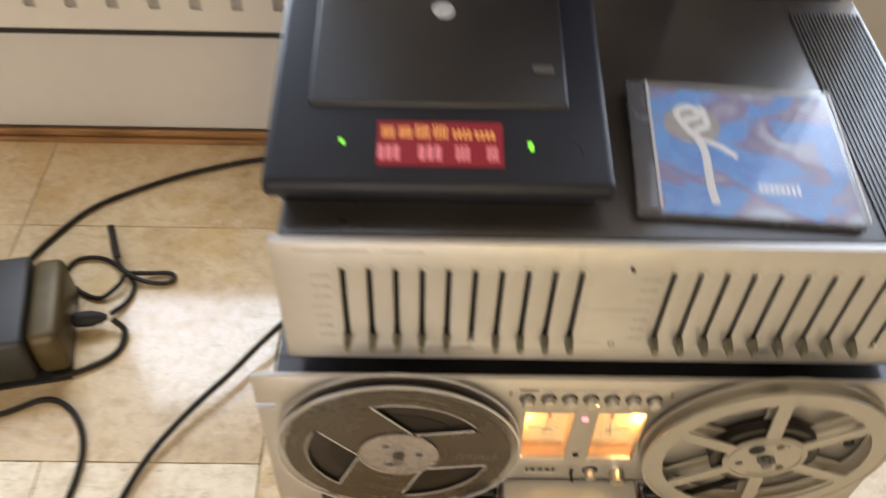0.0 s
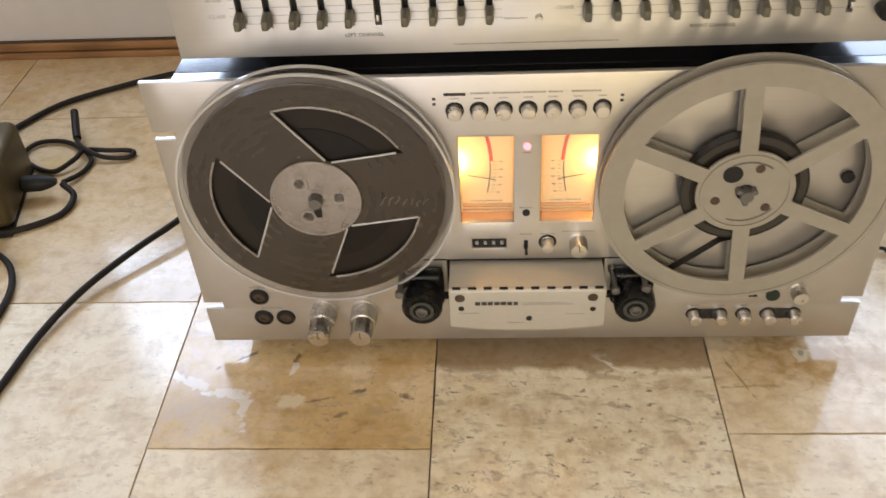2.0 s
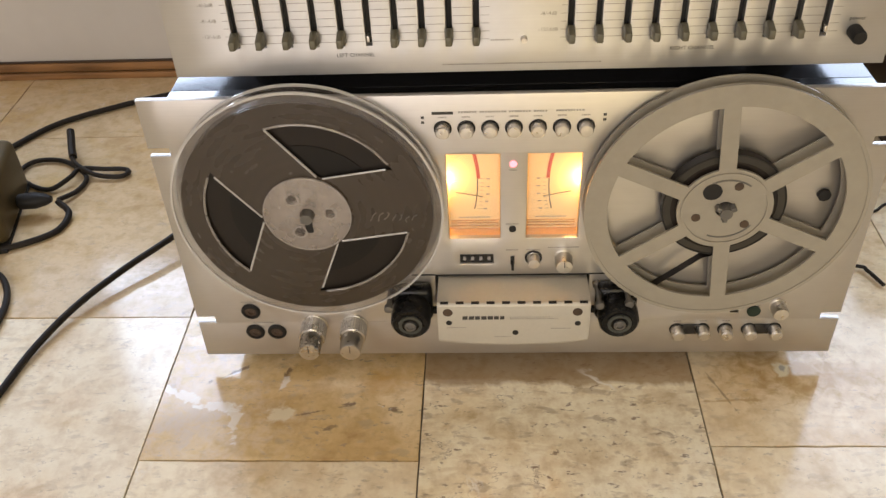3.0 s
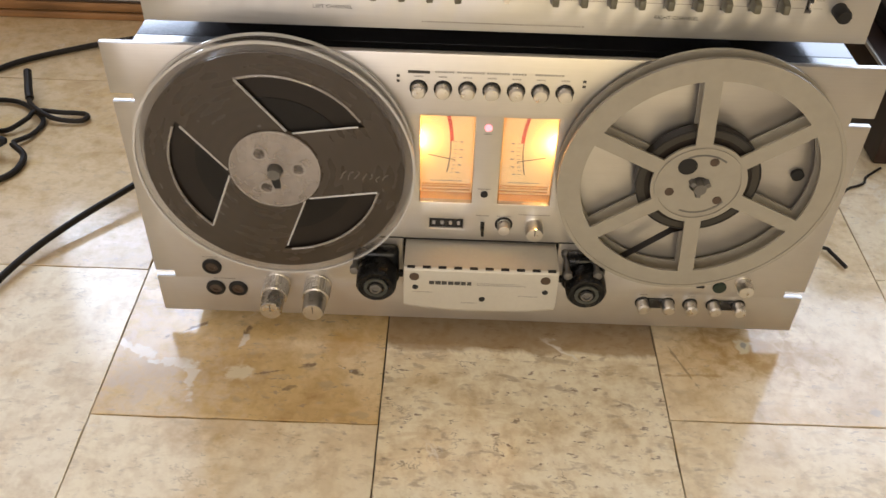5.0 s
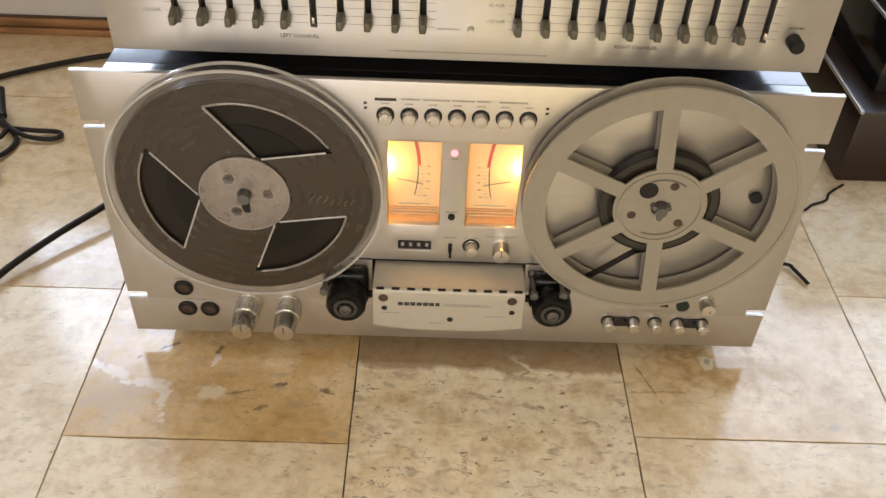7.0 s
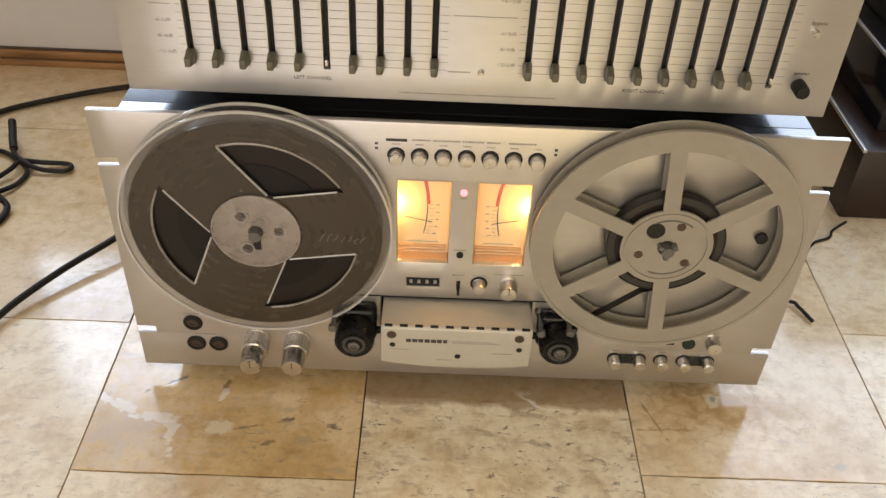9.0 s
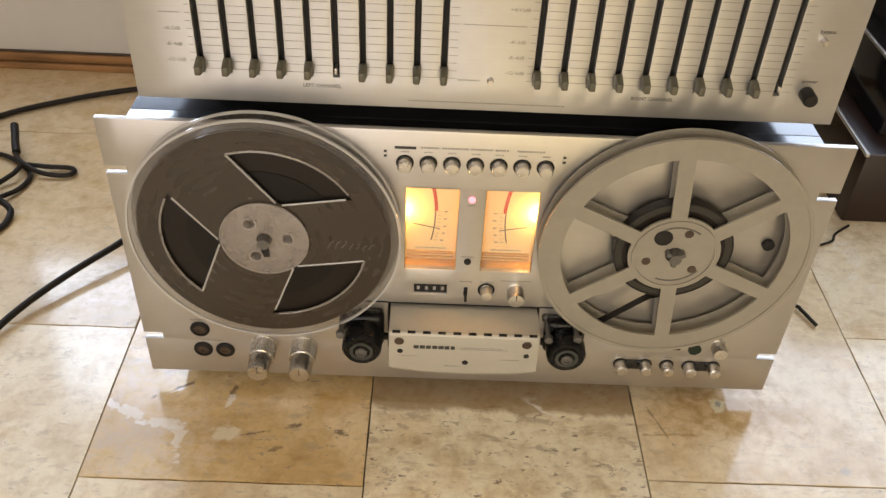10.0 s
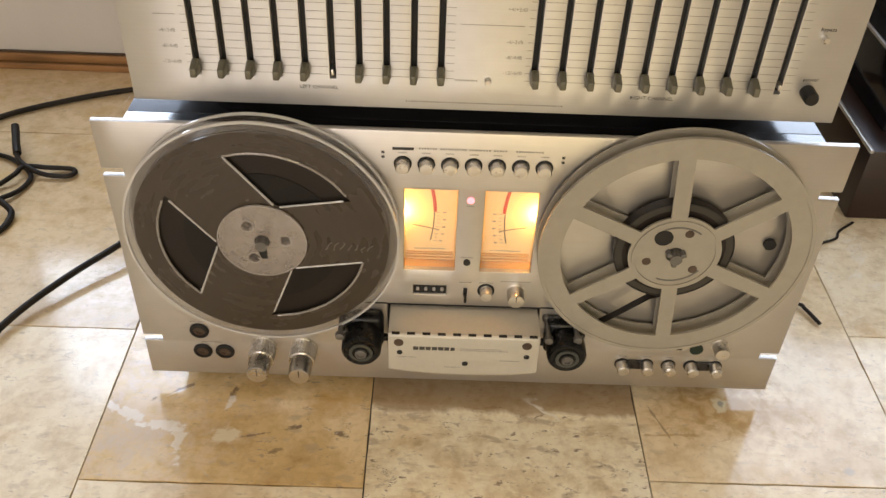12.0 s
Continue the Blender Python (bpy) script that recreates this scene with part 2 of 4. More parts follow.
ALU = brushed("brushed_aluminium", (0.505, 0.478, 0.440), 0.34)
ALU_EQ = brushed("brushed_aluminium_pale", (0.545, 0.535, 0.515), 0.38)
ALU_COVER = plain("satin_aluminium", (0.52, 0.49, 0.42), 0.5, 0.3, 0.06, 400)
CHROME = plain("chrome", (0.66, 0.63, 0.58), 0.30, 1.0, 0.08, 300, rough_vary=0.08)
BLACK_CASE = plain("black_steel_case", (0.018, 0.018, 0.020), 0.16, 0.0, 0.2, 300, rough_vary=0.04, coat=1.0)
BLACK_CASE.node_tree.nodes["Principled BSDF"].inputs["Coat Roughness"].default_value = 0.16
EQ_CASE = plain("black_vinyl_steel", (0.034, 0.029, 0.026), 0.32, 0.0, 0.2, 260, rough_vary=0.06, coat=0.8)
EQ_CASE.node_tree.nodes["Principled BSDF"].inputs["Coat Roughness"].default_value = 0.14
BLACK_GLOSS = plain("black_gloss", (0.012, 0.012, 0.014), 0.12, 0.0, 0.2, 60, rough_vary=0.06)
BLACK_RUBBER = plain("black_rubber", (0.016, 0.015, 0.014), 0.55, 0.0, 0.2, 200, bump=0.1)
ROLLER_BLACK = plain("gloss_black_roller", (0.006, 0.006, 0.006), 0.28, 0.0, 0.2, 200)
for m in (BLACK_RUBBER, ROLLER_BLACK):
    m.node_tree.nodes["Principled BSDF"].inputs["Specular IOR Level"].default_value = 0.25
DARK_PLASTIC = plain("dark_plastic", (0.012, 0.013, 0.019), 0.40, 0.0, 0.15, 250, bump=0.06)
DARK_PLASTIC.node_tree.nodes["Principled BSDF"].inputs["Specular IOR Level"].default_value = 0.28
LID_PLASTIC = plain("lid_plastic", (0.014, 0.013, 0.013), 0.34, 0.0, 0.2, 120, rough_vary=0.08)
SLOT_BLACK = plain("slot_black", (0.008, 0.007, 0.006), 0.7, 0.0, 0.2, 200)
LEVER = plain("olive_grey_lever", (0.115, 0.105, 0.070), 0.42, 0.0, 0.2, 300, bump=0.05)
PRINT = plain("black_print", (0.045, 0.042, 0.038), 0.6, 0.0, 0.2, 300)
PRINT_GREY = plain("grey_print", (0.25, 0.235, 0.21), 0.6, 0.0, 0.2, 300)
TAPE = plain("brown_tape", (0.013, 0.0092, 0.0068), 0.38, 0.0, 0.06, 60, rough_vary=0.02)
TAPE_INNER = plain("brown_tape_inner", (0.0045, 0.0032, 0.0025), 0.42, 0.0, 0.06, 60, rough_vary=0.02)
for m in (TAPE, TAPE_INNER):
    m.node_tree.nodes["Principled BSDF"].inputs["Specular IOR Level"].default_value = 0.3
TAPE_DULL = plain("tape_edge_dull", (0.030, 0.025, 0.018), 0.5, 0.0, 0.2, 200)
CLEAR = clear("clear_flange", (0.17, 0.145, 0.125), 0.19)
SMOKY = rubbed("smoky_plastic", (0.042, 0.031, 0.021))
PEN_PALE = plain("pale_pen", (0.15, 0.13, 0.11), 0.4, 0.0, 0.2, 300)
# clear plastic edges and rims, paler so that the colour holds their highlights
EDGE_GLINT = clear("edge_glint", (0.80, 0.78, 0.75), 0.50)
RIM_GLINT = clear("rim_glint", (0.52, 0.475, 0.43), 0.45)
CLEAR_HUB = clear("clear_hub", (0.44, 0.385, 0.34), 0.48)
REEL_GREY = plain("warm_grey_reel", (0.325, 0.296, 0.238), 0.38, 0.15, 0.08, 150)
SPINDLE = plain("grey_spindle", (0.13, 0.122, 0.11), 0.35, 0.3, 0.15, 200)
DIAL = plain("dial_card", (0.90, 0.70, 0.36), 0.6, 0.0, 0.05, 100)
AMBER = plain("amber_frame", (0.72, 0.42, 0.14), 0.45, 0.0, 0.12, 150)
RED_PRINT = plain("red_print", (0.50, 0.045, 0.015), 0.5, 0.0, 0.1, 200)
GLASS = clear("meter_window", (0.9, 0.9, 0.9), 0.05, 0.03)
BULB = glow("lamp_filament", (1.0, 0.68, 0.26), 9.0)
LED_RED = glow("red_led", (1.0, 0.28, 0.30), 2.7)
LED_GREEN = glow("green_led", (0.25, 1.0, 0.06), 1.6)
SEG_RED = glow("red_segment", (0.8, 0.02, 0.05), 0.12)
SEG_AMBER = glow("amber_segment", (1.0, 0.42, 0.12), 0.7)
SEG_PINK = glow("pink_segment", (1.0, 0.28, 0.30), 0.55)
WALL_PAINT = plain("wall_paint", (0.53, 0.50, 0.465), 0.6, 0.0, 0.04, 40, bump=0.1)
CEILING_PAINT = plain("ceiling_paint", (0.82, 0.81, 0.79), 0.8, 0.0, 0.03, 40)
HEATER_PAINT = plain("heater_enamel", (0.56, 0.525, 0.48), 0.4, 0.0, 0.04, 50)
WOOD = plain("oak_strip", (0.25, 0.125, 0.046), 0.5, 0.0, 0.6, 150, bump=0.2, stretch=(0.06, 1, 1))
WOOD_DARK = plain("dark_wood", (0.022, 0.0095, 0.0065), 0.38, 0.0, 0.35, 90, bump=0.1, stretch=(0.1, 1, 1))
GROUT = plain("grout", (0.085, 0.070, 0.052), 0.8, 0.0, 0.2, 200, bump=0.3)
STONE_CREAM = travertine("travertine_cream", (0.91, 0.79, 0.56), (0.80, 0.64, 0.41), 0.40, 0.45)
STONE_BROWN = travertine("travertine_brown", (0.74, 0.56, 0.30), (0.58, 0.39, 0.16), 0.52, 0.7)
CALCITE, UMBER_VEIN, OCHRE, GREY_VEIN = (0.90, 0.86, 0.78), (0.20, 0.13, 0.08), (0.60, 0.35, 0.09), (0.55, 0.44, 0.34)
STONE_MARKED = travertine("travertine_marked", (0.88, 0.70, 0.42), (0.72, 0.52, 0.25), 0.50, 0.6, None, (
    # the first, pale blotch is window glare beside the deck, painted into the stone
    (-0.245, -0.050, 0.032, 0.036, 20, (0.76, 0.63, 0.46), 0.75, 0.20), (-0.243, -0.056, 0.021, 0.013, 30, GREY_VEIN, 0.4, 0.10),
    (-0.256, -0.030, 0.016, 0.0035, -28, CALCITE, 0.6, 0.03), (-0.228, -0.040, 0.015, 0.0035, -12, CALCITE, 0.6, 0.03), (-0.211, -0.058, 0.0040, 0.014, 8, CALCITE, 0.6, 0.03),
    (-0.222, -0.006, 0.013, 0.0017, 33, UMBER_VEIN, 0.85, 0.04), (-0.224, -0.009, 0.009, 0.0013, 30, CALCITE, 0.7, 0.04), (-0.178, -0.004, 0.0022, 0.006, -8, UMBER_VEIN, 0.8, 0.04), (-0.179, -0.018, 0.0025, 0.006, -6, CALCITE, 0.7, 0.04),
    (-0.176, -0.048, 0.0105, 0.0065, 18, (0.80, 0.70, 0.48), 0.9, 0.03), (-0.152, -0.047, 0.009, 0.0010, 12, UMBER_VEIN, 0.7, 0.04),
    (-0.124, -0.039, 0.008, 0.0022, 4, UMBER_VEIN, 0.8, 0.05), (-0.096, -0.042, 0.011, 0.0018, -28, UMBER_VEIN, 0.85, 0.05), (-0.100, -0.041, 0.006, 0.0014, -20, CALCITE, 0.7, 0.04), (-0.097, -0.016, 0.018, 0.012, 0, OCHRE, 0.7, 0.10), (-0.138, -0.062, 0.005, 0.0016, 30, UMBER_VEIN, 0.6, 0.05)))
STONE_STAINED = travertine("travertine_stained", (0.88, 0.745, 0.51), (0.76, 0.60, 0.37), 0.42, 0.4, None, (
    (0.214, -0.004, 0.036, 0.022, -12, (0.46, 0.29, 0.11), 0.8, 0.12), (0.207, -0.003, 0.0065, 0.0080, 0, (0.78, 0.72, 0.52), 0.9, 0.03), (0.208, -0.002, 0.0028, 0.0036, 0, (0.36, 0.34, 0.30), 0.85, 0.04),
    (0.156, -0.025, 0.0008, 0.016, 22, UMBER_VEIN, 0.55, 0.05), (0.160, -0.036, 0.020, 0.0010, 2, (0.50, 0.32, 0.15), 0.6, 0.05), (0.291, -0.065, 0.0045, 0.0040, 30, (0.46, 0.41, 0.34), 0.55, 0.04)))
STONE_PALE = travertine("travertine_pale", (0.90, 0.79, 0.58), (0.80, 0.64, 0.42), 0.38, 0.45)
STONE_TAN = travertine("travertine_tan", (0.72, 0.565, 0.355), (0.62, 0.46, 0.26), 0.42, 0.4)
STONE_SEAMED = travertine("travertine_seamed", (0.96, 0.88, 0.67), (0.93, 0.81, 0.57), 0.40, 0.9, -0.003)
TRAFO_BLACK = plain("black_trafo", (0.020, 0.019, 0.015), 0.48, 0.0, 0.3, 90, bump=0.15)
TRAFO_GOLD = plain("olive_gold_shell", (0.085, 0.060, 0.022), 0.45, 0.35, 0.35, 60, bump=0.1)
CD_CLEAR = clear("jewel_case", (0.62, 0.63, 0.66), 0.13, 0.07)
CD_SPINE = plain("case_spine", (0.10, 0.10, 0.11), 0.25, 0.0, 0.1, 100)
WHITE_INK = plain("white_ink", (0.80, 0.79, 0.76), 0.45, 0.0, 0.05, 100)
PALE_BADGE = plain("pale_badge", (0.42, 0.42, 0.43), 0.4, 0.0, 0.3, 400)
GREY_INK = plain("grey_ink", (0.30, 0.28, 0.26), 0.5, 0.0, 0.3, 120)
UMBER = plain("umber_screw", (0.07, 0.045, 0.03), 0.4, 0.2, 0.3, 200)
ROLLER_RING = plain("dark_ring", (0.060, 0.064, 0.056), 0.35, 0.2, 0.2, 200)
CABLE = plain("cable_sheath", (0.017, 0.0125, 0.0085), 0.5, 0.0, 0.3, 200, bump=0.1)
CABLE.node_tree.nodes["Principled BSDF"].inputs["Specular IOR Level"].default_value = 0.22
DARK_RED = plain("dark_red_cloth", (0.10, 0.012, 0.010), 0.7, 0.0, 0.3, 200, bump=0.2)
GREEN_PAINT = plain("dark_green_paint", (0.004, 0.018, 0.010), 0.4, 0.0, 0.2, 200)


def cover_art():
    """Blue sleeve with mauve and pale clouds."""
    m, n, l, b = shader("sleeve_print")
    tc, nz = n.new("ShaderNodeTexCoord"), n.new("ShaderNodeTexNoise")
    nz.inputs["Scale"].default_value, nz.inputs["Detail"].default_value, nz.inputs["Distortion"].default_value = 22, 3, 0.9
    l.new(tc.outputs["Object"], nz.inputs[0])
    r = n.new("ShaderNodeValToRGB")
    e = r.color_ramp.elements
    e[0].position, e[0].color = 0.34, (0.020, 0.17, 0.58, 1)
    e[1].position, e[1].color = 0.66, (0.42, 0.50, 0.62, 1)
    for p, c in ((0.47, (0.045, 0.32, 0.78, 1)), (0.52, (0.17, 0.11, 0.28, 1)), (0.56, (0.22, 0.18, 0.32, 1))):
        q = e.new(p)
        q.color = c
    l.new(nz.outputs[0], r.inputs[0])
    l.new(r.outputs[0], b.inputs["Base Color"])
    b.inputs["Roughness"].default_value = 0.35
    return m


SLEEVE = cover_art()


# ---------------------------------------------------------------- mesh helpers
def box(bm, x0, x1, y0, y1, z0, z1, bevel=0.0, seg=2):
    made = bmesh.ops.create_cube(bm, size=1.0)
    vs = made["verts"]
    for v in vs:
        v.co = Vector(((x0 + x1) / 2 + v.co.x * (x1 - x0), (y0 + y1) / 2 + v.co.y * (y1 - y0), (z0 + z1) / 2 + v.co.z * (z1 - z0)))
    if bevel:
        es = list({e for v in vs for e in v.link_edges})
        bmesh.ops.bevel(bm, geom=es, offset=bevel, segments=seg, affect="EDGES", profile=0.5)
    return bm


def lathe(bm, profile, origin, axis="y", seg=40):
    """Turns (radius, along) points round an axis. axis y: along grows towards the viewer (-y); axis z: up."""
    rings = []
    for r, a in profile:
        ring = []
        for k in range(seg):
            t = 2 * math.pi * k / seg
            p = (r * math.cos(t), -a, r * math.sin(t)) if axis == "y" else (r * math.cos(t), r * math.sin(t), a)
            ring.append(bm.verts.new(Vector(origin) + Vector(p)))
        rings.append(ring)
    for q0, q1 in zip(rings, rings[1:]):
        for k in range(seg):
            bm.faces.new((q0[k], q0[(k + 1) % seg], q1[(k + 1) % seg], q1[k]))
    bm.faces.new(rings[0])
    bm.faces.new(rings[-1])
    bmesh.ops.recalc_face_normals(bm, faces=bm.faces)
    return bm


def tube(bm, points, radius, seg=10):
    """A round cord through the points, smoothed by Catmull-Rom."""
    pts = [Vector(p) for p in points]
    ext = [2 * pts[0] - pts[1], *pts, 2 * pts[-1] - pts[-2]]
    line = []
    for i in range(1, len(ext) - 2):
        p0, p1, p2, p3 = ext[i - 1:i + 3]
        for k in range(8):
            t = k / 8
            line.append(0.5 * (2 * p1 + (p2 - p0) * t + (2 * p0 - 5 * p1 + 4 * p2 - p3) * t * t + (3 * p1 - p0 - 3 * p2 + p3) * t ** 3))
    line.append(pts[-1])
    rings = []
    for i, p in enumerate(line):
        d = (line[min(i + 1, len(line) - 1)] - line[max(i - 1, 0)]).normalized()
        side = d.cross(Vector((0, 0, 1)))
        side = side.normalized() if side.length > 1e-4 else Vector((1, 0, 0))
        up = side.cross(d)
        rings.append([bm.verts.new(p + radius * (math.cos(a) * side + math.sin(a) * up)) for a in (2 * math.pi * k / seg for k in range(seg))])
    for q0, q1 in zip(rings, rings[1:]):
        for k in range(seg):
            bm.faces.new((q0[k], q0[(k + 1) % seg], q1[(k + 1) % seg], q1[k]))
    bm.faces.new(rings[0])
    bm.faces.new(rings[-1])
    bmesh.ops.recalc_face_normals(bm, faces=bm.faces)
    return bm


def holed_plate(bm, x0, x1, z0, z1, y0, y1, holes, bevel=0.0):
    """A plate between y0 (front) and y1 with rectangular openings (x0, x1, z0, z1) cut right through."""
    xs = sorted({x0, x1, *[min(max(v, x0), x1) for h in holes for v in h[:2]]})
    zs = sorted({z0, z1, *[min(max(v, z0), z1) for h in holes for v in h[2:]]})
    front = {(i, k): bm.verts.new((x, y0, z)) for i, x in enumerate(xs) for k, z in enumerate(zs)}
    back = {(i, k): bm.verts.new((x, y1, z)) for i, x in enumerate(xs) for k, z in enumerate(zs)}

    def solid(i, k):
        if not (0 <= i < len(xs) - 1 and 0 <= k < len(zs) - 1):
            return False
        cx, cz = (xs[i] + xs[i + 1]) / 2, (zs[k] + zs[k + 1]) / 2
        return not any(h[0] < cx < h[1] and h[2] < cz < h[3] for h in holes)

    for i in range(len(xs) - 1):
        for k in range(len(zs) - 1):
            if not solid(i, k):
                continue
            q = [(i, k), (i + 1, k), (i + 1, k + 1), (i, k + 1)]
            bm.faces.new([front[p] for p in q])
            bm.faces.new([back[p] for p in reversed(q)])
            for (a, b2), nb in (((0, 1), (i, k - 1)), ((1, 2), (i + 1, k)), ((2, 3), (i, k + 1)), ((3, 0), (i - 1, k))):
                if not solid(*nb):
                    bm.faces.new([front[q[b2]], front[q[a]], back[q[a]], back[q[b2]]])
    bmesh.ops.delete(bm, geom=[v for v in bm.verts if not v.link_faces], context="VERTS")
    bmesh.ops.recalc_face_normals(bm, faces=bm.faces)
    if bevel:
        es = [e for e in bm.edges if len(e.link_faces) == 2 and e.calc_face_angle() > 0.5 and all(abs(v.co.y - y0) < 1e-6 for v in e.verts)]
        bmesh.ops.bevel(bm, geom=es, offset=bevel, segments=2, affect="EDGES", profile=0.5)
    return bm


def mesh_of(name, bm, material, smooth=True):
    me = bpy.data.meshes.new(name)
    bm.to_mesh(me)
    bm.free()
    me.materials.append(material)
    if smooth:
        me.polygons.foreach_set("use_smooth", [True] * len(me.polygons))
        me.set_sharp_from_angle(angle=radians(32))
    return me


def part(name, bm, material, parent, label=""):
    ob = new(name, mesh_of(name, bm, material))
    ob.parent = parent
    if label:
        tagged(ob, label)
    return ob


def thing(name, label, category, place=(0, 0, 0), group="", turn=0):
    ob = new(name)
    ob.matrix_world = pose(*place, 0, 0, turn)
    ob.empty_display_size = 0.02
    return tagged(ob, label, category, group)


def solid_thing(name, bm, material, label, category, group="", kind=""):
    return tagged(new(name, mesh_of(name, bm, material)), label, category, group, kind)


def B():
    return bmesh.new()


def lettering(name, text, size, place, material, parent):
    """Printed words as a thin mesh, standing on a front face."""
    cu = bpy.data.curves.new(name, "FONT")
    cu.body, cu.size, cu.align_x, cu.align_y, cu.extrude = text, size, "CENTER", "CENTER", 0.00006
    cu.resolution_u = 2
    tmp = bpy.data.objects.new(name, cu)
    scene.collection.objects.link(tmp)
    bpy.context.view_layer.update()
    me = bpy.data.meshes.new_from_object(tmp)
    bpy.data.objects.remove(tmp)
    me.materials.clear()
    me.materials.append(material)
    ob = new(name, me)
    ob.parent = parent
    ob.matrix_local = pose(*place, 90, 0, 0)
    return ob


def bars(bm, x, z, count, width, height, y, gap=0.25, seed=1):
    """A row of small printed bars centred on (x, z) on a front face at y."""
    rnd = random.Random(seed)
    count = round(count * 1.7)
    w = width / count
    for i in range(count):
        a = x - width / 2 + i * w
        box(bm, a, a + w * (1 - gap * rnd.uniform(0.5, 1.6)), y - 0.00012, y, z - height / 2, z + height / 2)
    return bm


# ---------------------------------------------------------------- the room
FX0, FX1, FY0, FY1 = -1.701, 1.971, -3.0, 0.506

floor = solid_thing("floor", box(B(), FX0 - 0.1, FX1 + 0.1, FY0 - 0.1, FY1 + 0.12, -0.06, -0.003), GROUT,
                    "travertine tile floor with thin dark joints", "floor", kind="structure")

# wall under and round the window; the opening goes right through
b = B()
holed_plate(b, FX0, FX1, 0.0, 2.6, 0.506, 0.641, [(-1.35, -0.33, 0.30, 1.85), (0.36, 1.50, 0.30, 1.85)])
wall_north = solid_thing("wall_north", b, WALL_PAINT, "off-white painted wall with two windows", "wall", kind="structure")
# unseen wall; its opening is added for the two fill lamps
b = B()
holed_plate(b, FX0 - 0.1, FX1 + 0.1, 0.0, 2.6, FY0 - 0.12, FY0, [(-1.6, 1.0, 0.0, 2.15)])
solid_thing("wall_south", b, WALL_PAINT, "unseen off-white wall with an opening for the fill lamps", "wall", kind="structure")
solid_thing("wall_west", box(B(), FX0 - 0.1, FX0, FY0, FY1 + 0.12, 0, 2.6), WALL_PAINT, "off-white painted side wall", "wall", kind="structure")
solid_thing("wall_east", box(B(), FX1, FX1 + 0.1, FY0, FY1 + 0.12, 0, 2.6), WALL_PAINT, "off-white painted side wall", "wall", kind="structure")
solid_thing("ceiling", box(B(), FX0 - 0.1, FX1 + 0.1, FY0 - 0.12, FY1 + 0.12, 2.6, 2.7), CEILING_PAINT, "plain white painted ceiling", "ceiling", kind="structure")

for name, a, c in (("window_1", -1.35, -0.33), ("window_2", 0.36, 1.50)):
    win = tagged(new(name), "white framed window above the heater", "window", kind="structure")
    part("window_frame", holed_plate(B(), a, c, 0.30, 1.85, 0.591, 0.626, [(a + 0.035, c - 0.035, 0.325, 1.815)]), HEATER_PAINT, win)
    part("window_sill", box(B(), a - 0.03, c + 0.03, 0.491, 0.586, 0.294, 0.2995, 0.003), HEATER_PAINT, win)

# oak strip at the foot of the wall
b = B()
box(b, FX0, FX1, 0.4985, 0.5055, 0.0, 0.0088, 0.0015)
box(b, FX0, FX1, 0.5015, 0.5055, 0.0098, 0.0205, 0.0012)
solid_thing("baseboard", b, WOOD, "thin worn oak strip along the wall foot", "baseboard", kind="structure")
solid_thing("trim", box(B(), FX0, FX1, 0.5030, 0.5055, 0.0207, 0.0232, 0.0004), UMBER, "dark open seam above the oak strip", "trim", kind="structure")

# panel heater under the window: slotted front sheet
heater = thing("panel_heater", "off-white enamelled panel heater with vertical slots under the window", "heater", (0, 0, 0))
b = B()
slots = [(-1.30 + 0.044 * i, -1.288 + 0.044 * i, 0.212, 0.258) for i in range(26)]
holed_plate(b, -1.35, -0.10, 0.1855, 0.287, 0.479, 0.4815, slots)
part("front_sheet", b, HEATER_PAINT, heater)
# shadow line below the front sheet, built as a black strip
part("foot_shade", box(B(), -1.34, -0.11, 0.4818, 0.5055, 0.1760, 0.1880), SLOT_BLACK, heater, "black strip for the shade under the sheet")
part("back_box", box(B(), -1.34, -0.11, 0.4825, 0.5055, 0.1885, 0.282), GREY_INK, heater, "grey inner box")

# ---------------------------------------------------------------- tape deck
deck = thing("tape_deck", "silver reel-to-reel tape deck with rack ears, standing on the tiled floor", "tape deck")
W, ZB, ZT = 0.241, 0.015, 0.242
EARS = [(s * W - 0.014, s * W + 0.014, z - 0.003, z + 0.003) for s in (-1, 1) for z in (0.2035, 0.0525)]
METERS = [(-0.0450, -0.0095, 0.1285, 0.1980), (0.0085, 0.0440, 0.1285, 0.1980)]
COUNTER = (-0.038, -0.0145, 0.1055, 0.1140)
b = B()
holed_plate(b, -W, W, ZB, ZT, 0.0, 0.004, EARS + METERS + [COUNTER, (-0.0565, 0.0545, 0.050, 0.0945)], 0.0006)
part("faceplate", b, ALU, deck, "brushed aluminium faceplate with notched rack ears")
part("cabinet", box(B(), -0.224, 0.224, 0.020, 0.335, 0.018, 0.238, 0.0004), BLACK_CASE, deck, "black steel cabinet")
for sx in (-0.19, 0.19):
    for sy in (0.03, 0.29):
        part("foot", lathe(B(), [(0.011, 0.0), (0.012, 0.003), (0.012, 0.019)], (sx, sy, 0), "z", 20), BLACK_RUBBER, deck, "black rubber foot")
# inner frame between faceplate and cabinet
b = B()
holed_plate(b, -0.224, 0.224, 0.020, 0.2378, 0.0045, 0.0195, [(m[0] - 0.0085, m[1] + 0.0015, m[2] - 0.0015, m[3] + 0.0015) if m[0] < 0 else (m[0] - 0.0015, m[1] + 0.0085, m[2] - 0.0015, m[3] + 0.0015) for m in METERS] + [COUNTER, (-0.0565, 0.0545, 0.050, 0.0945)])
part("chassis", b, BLACK_CASE, deck, "black chassis frame")

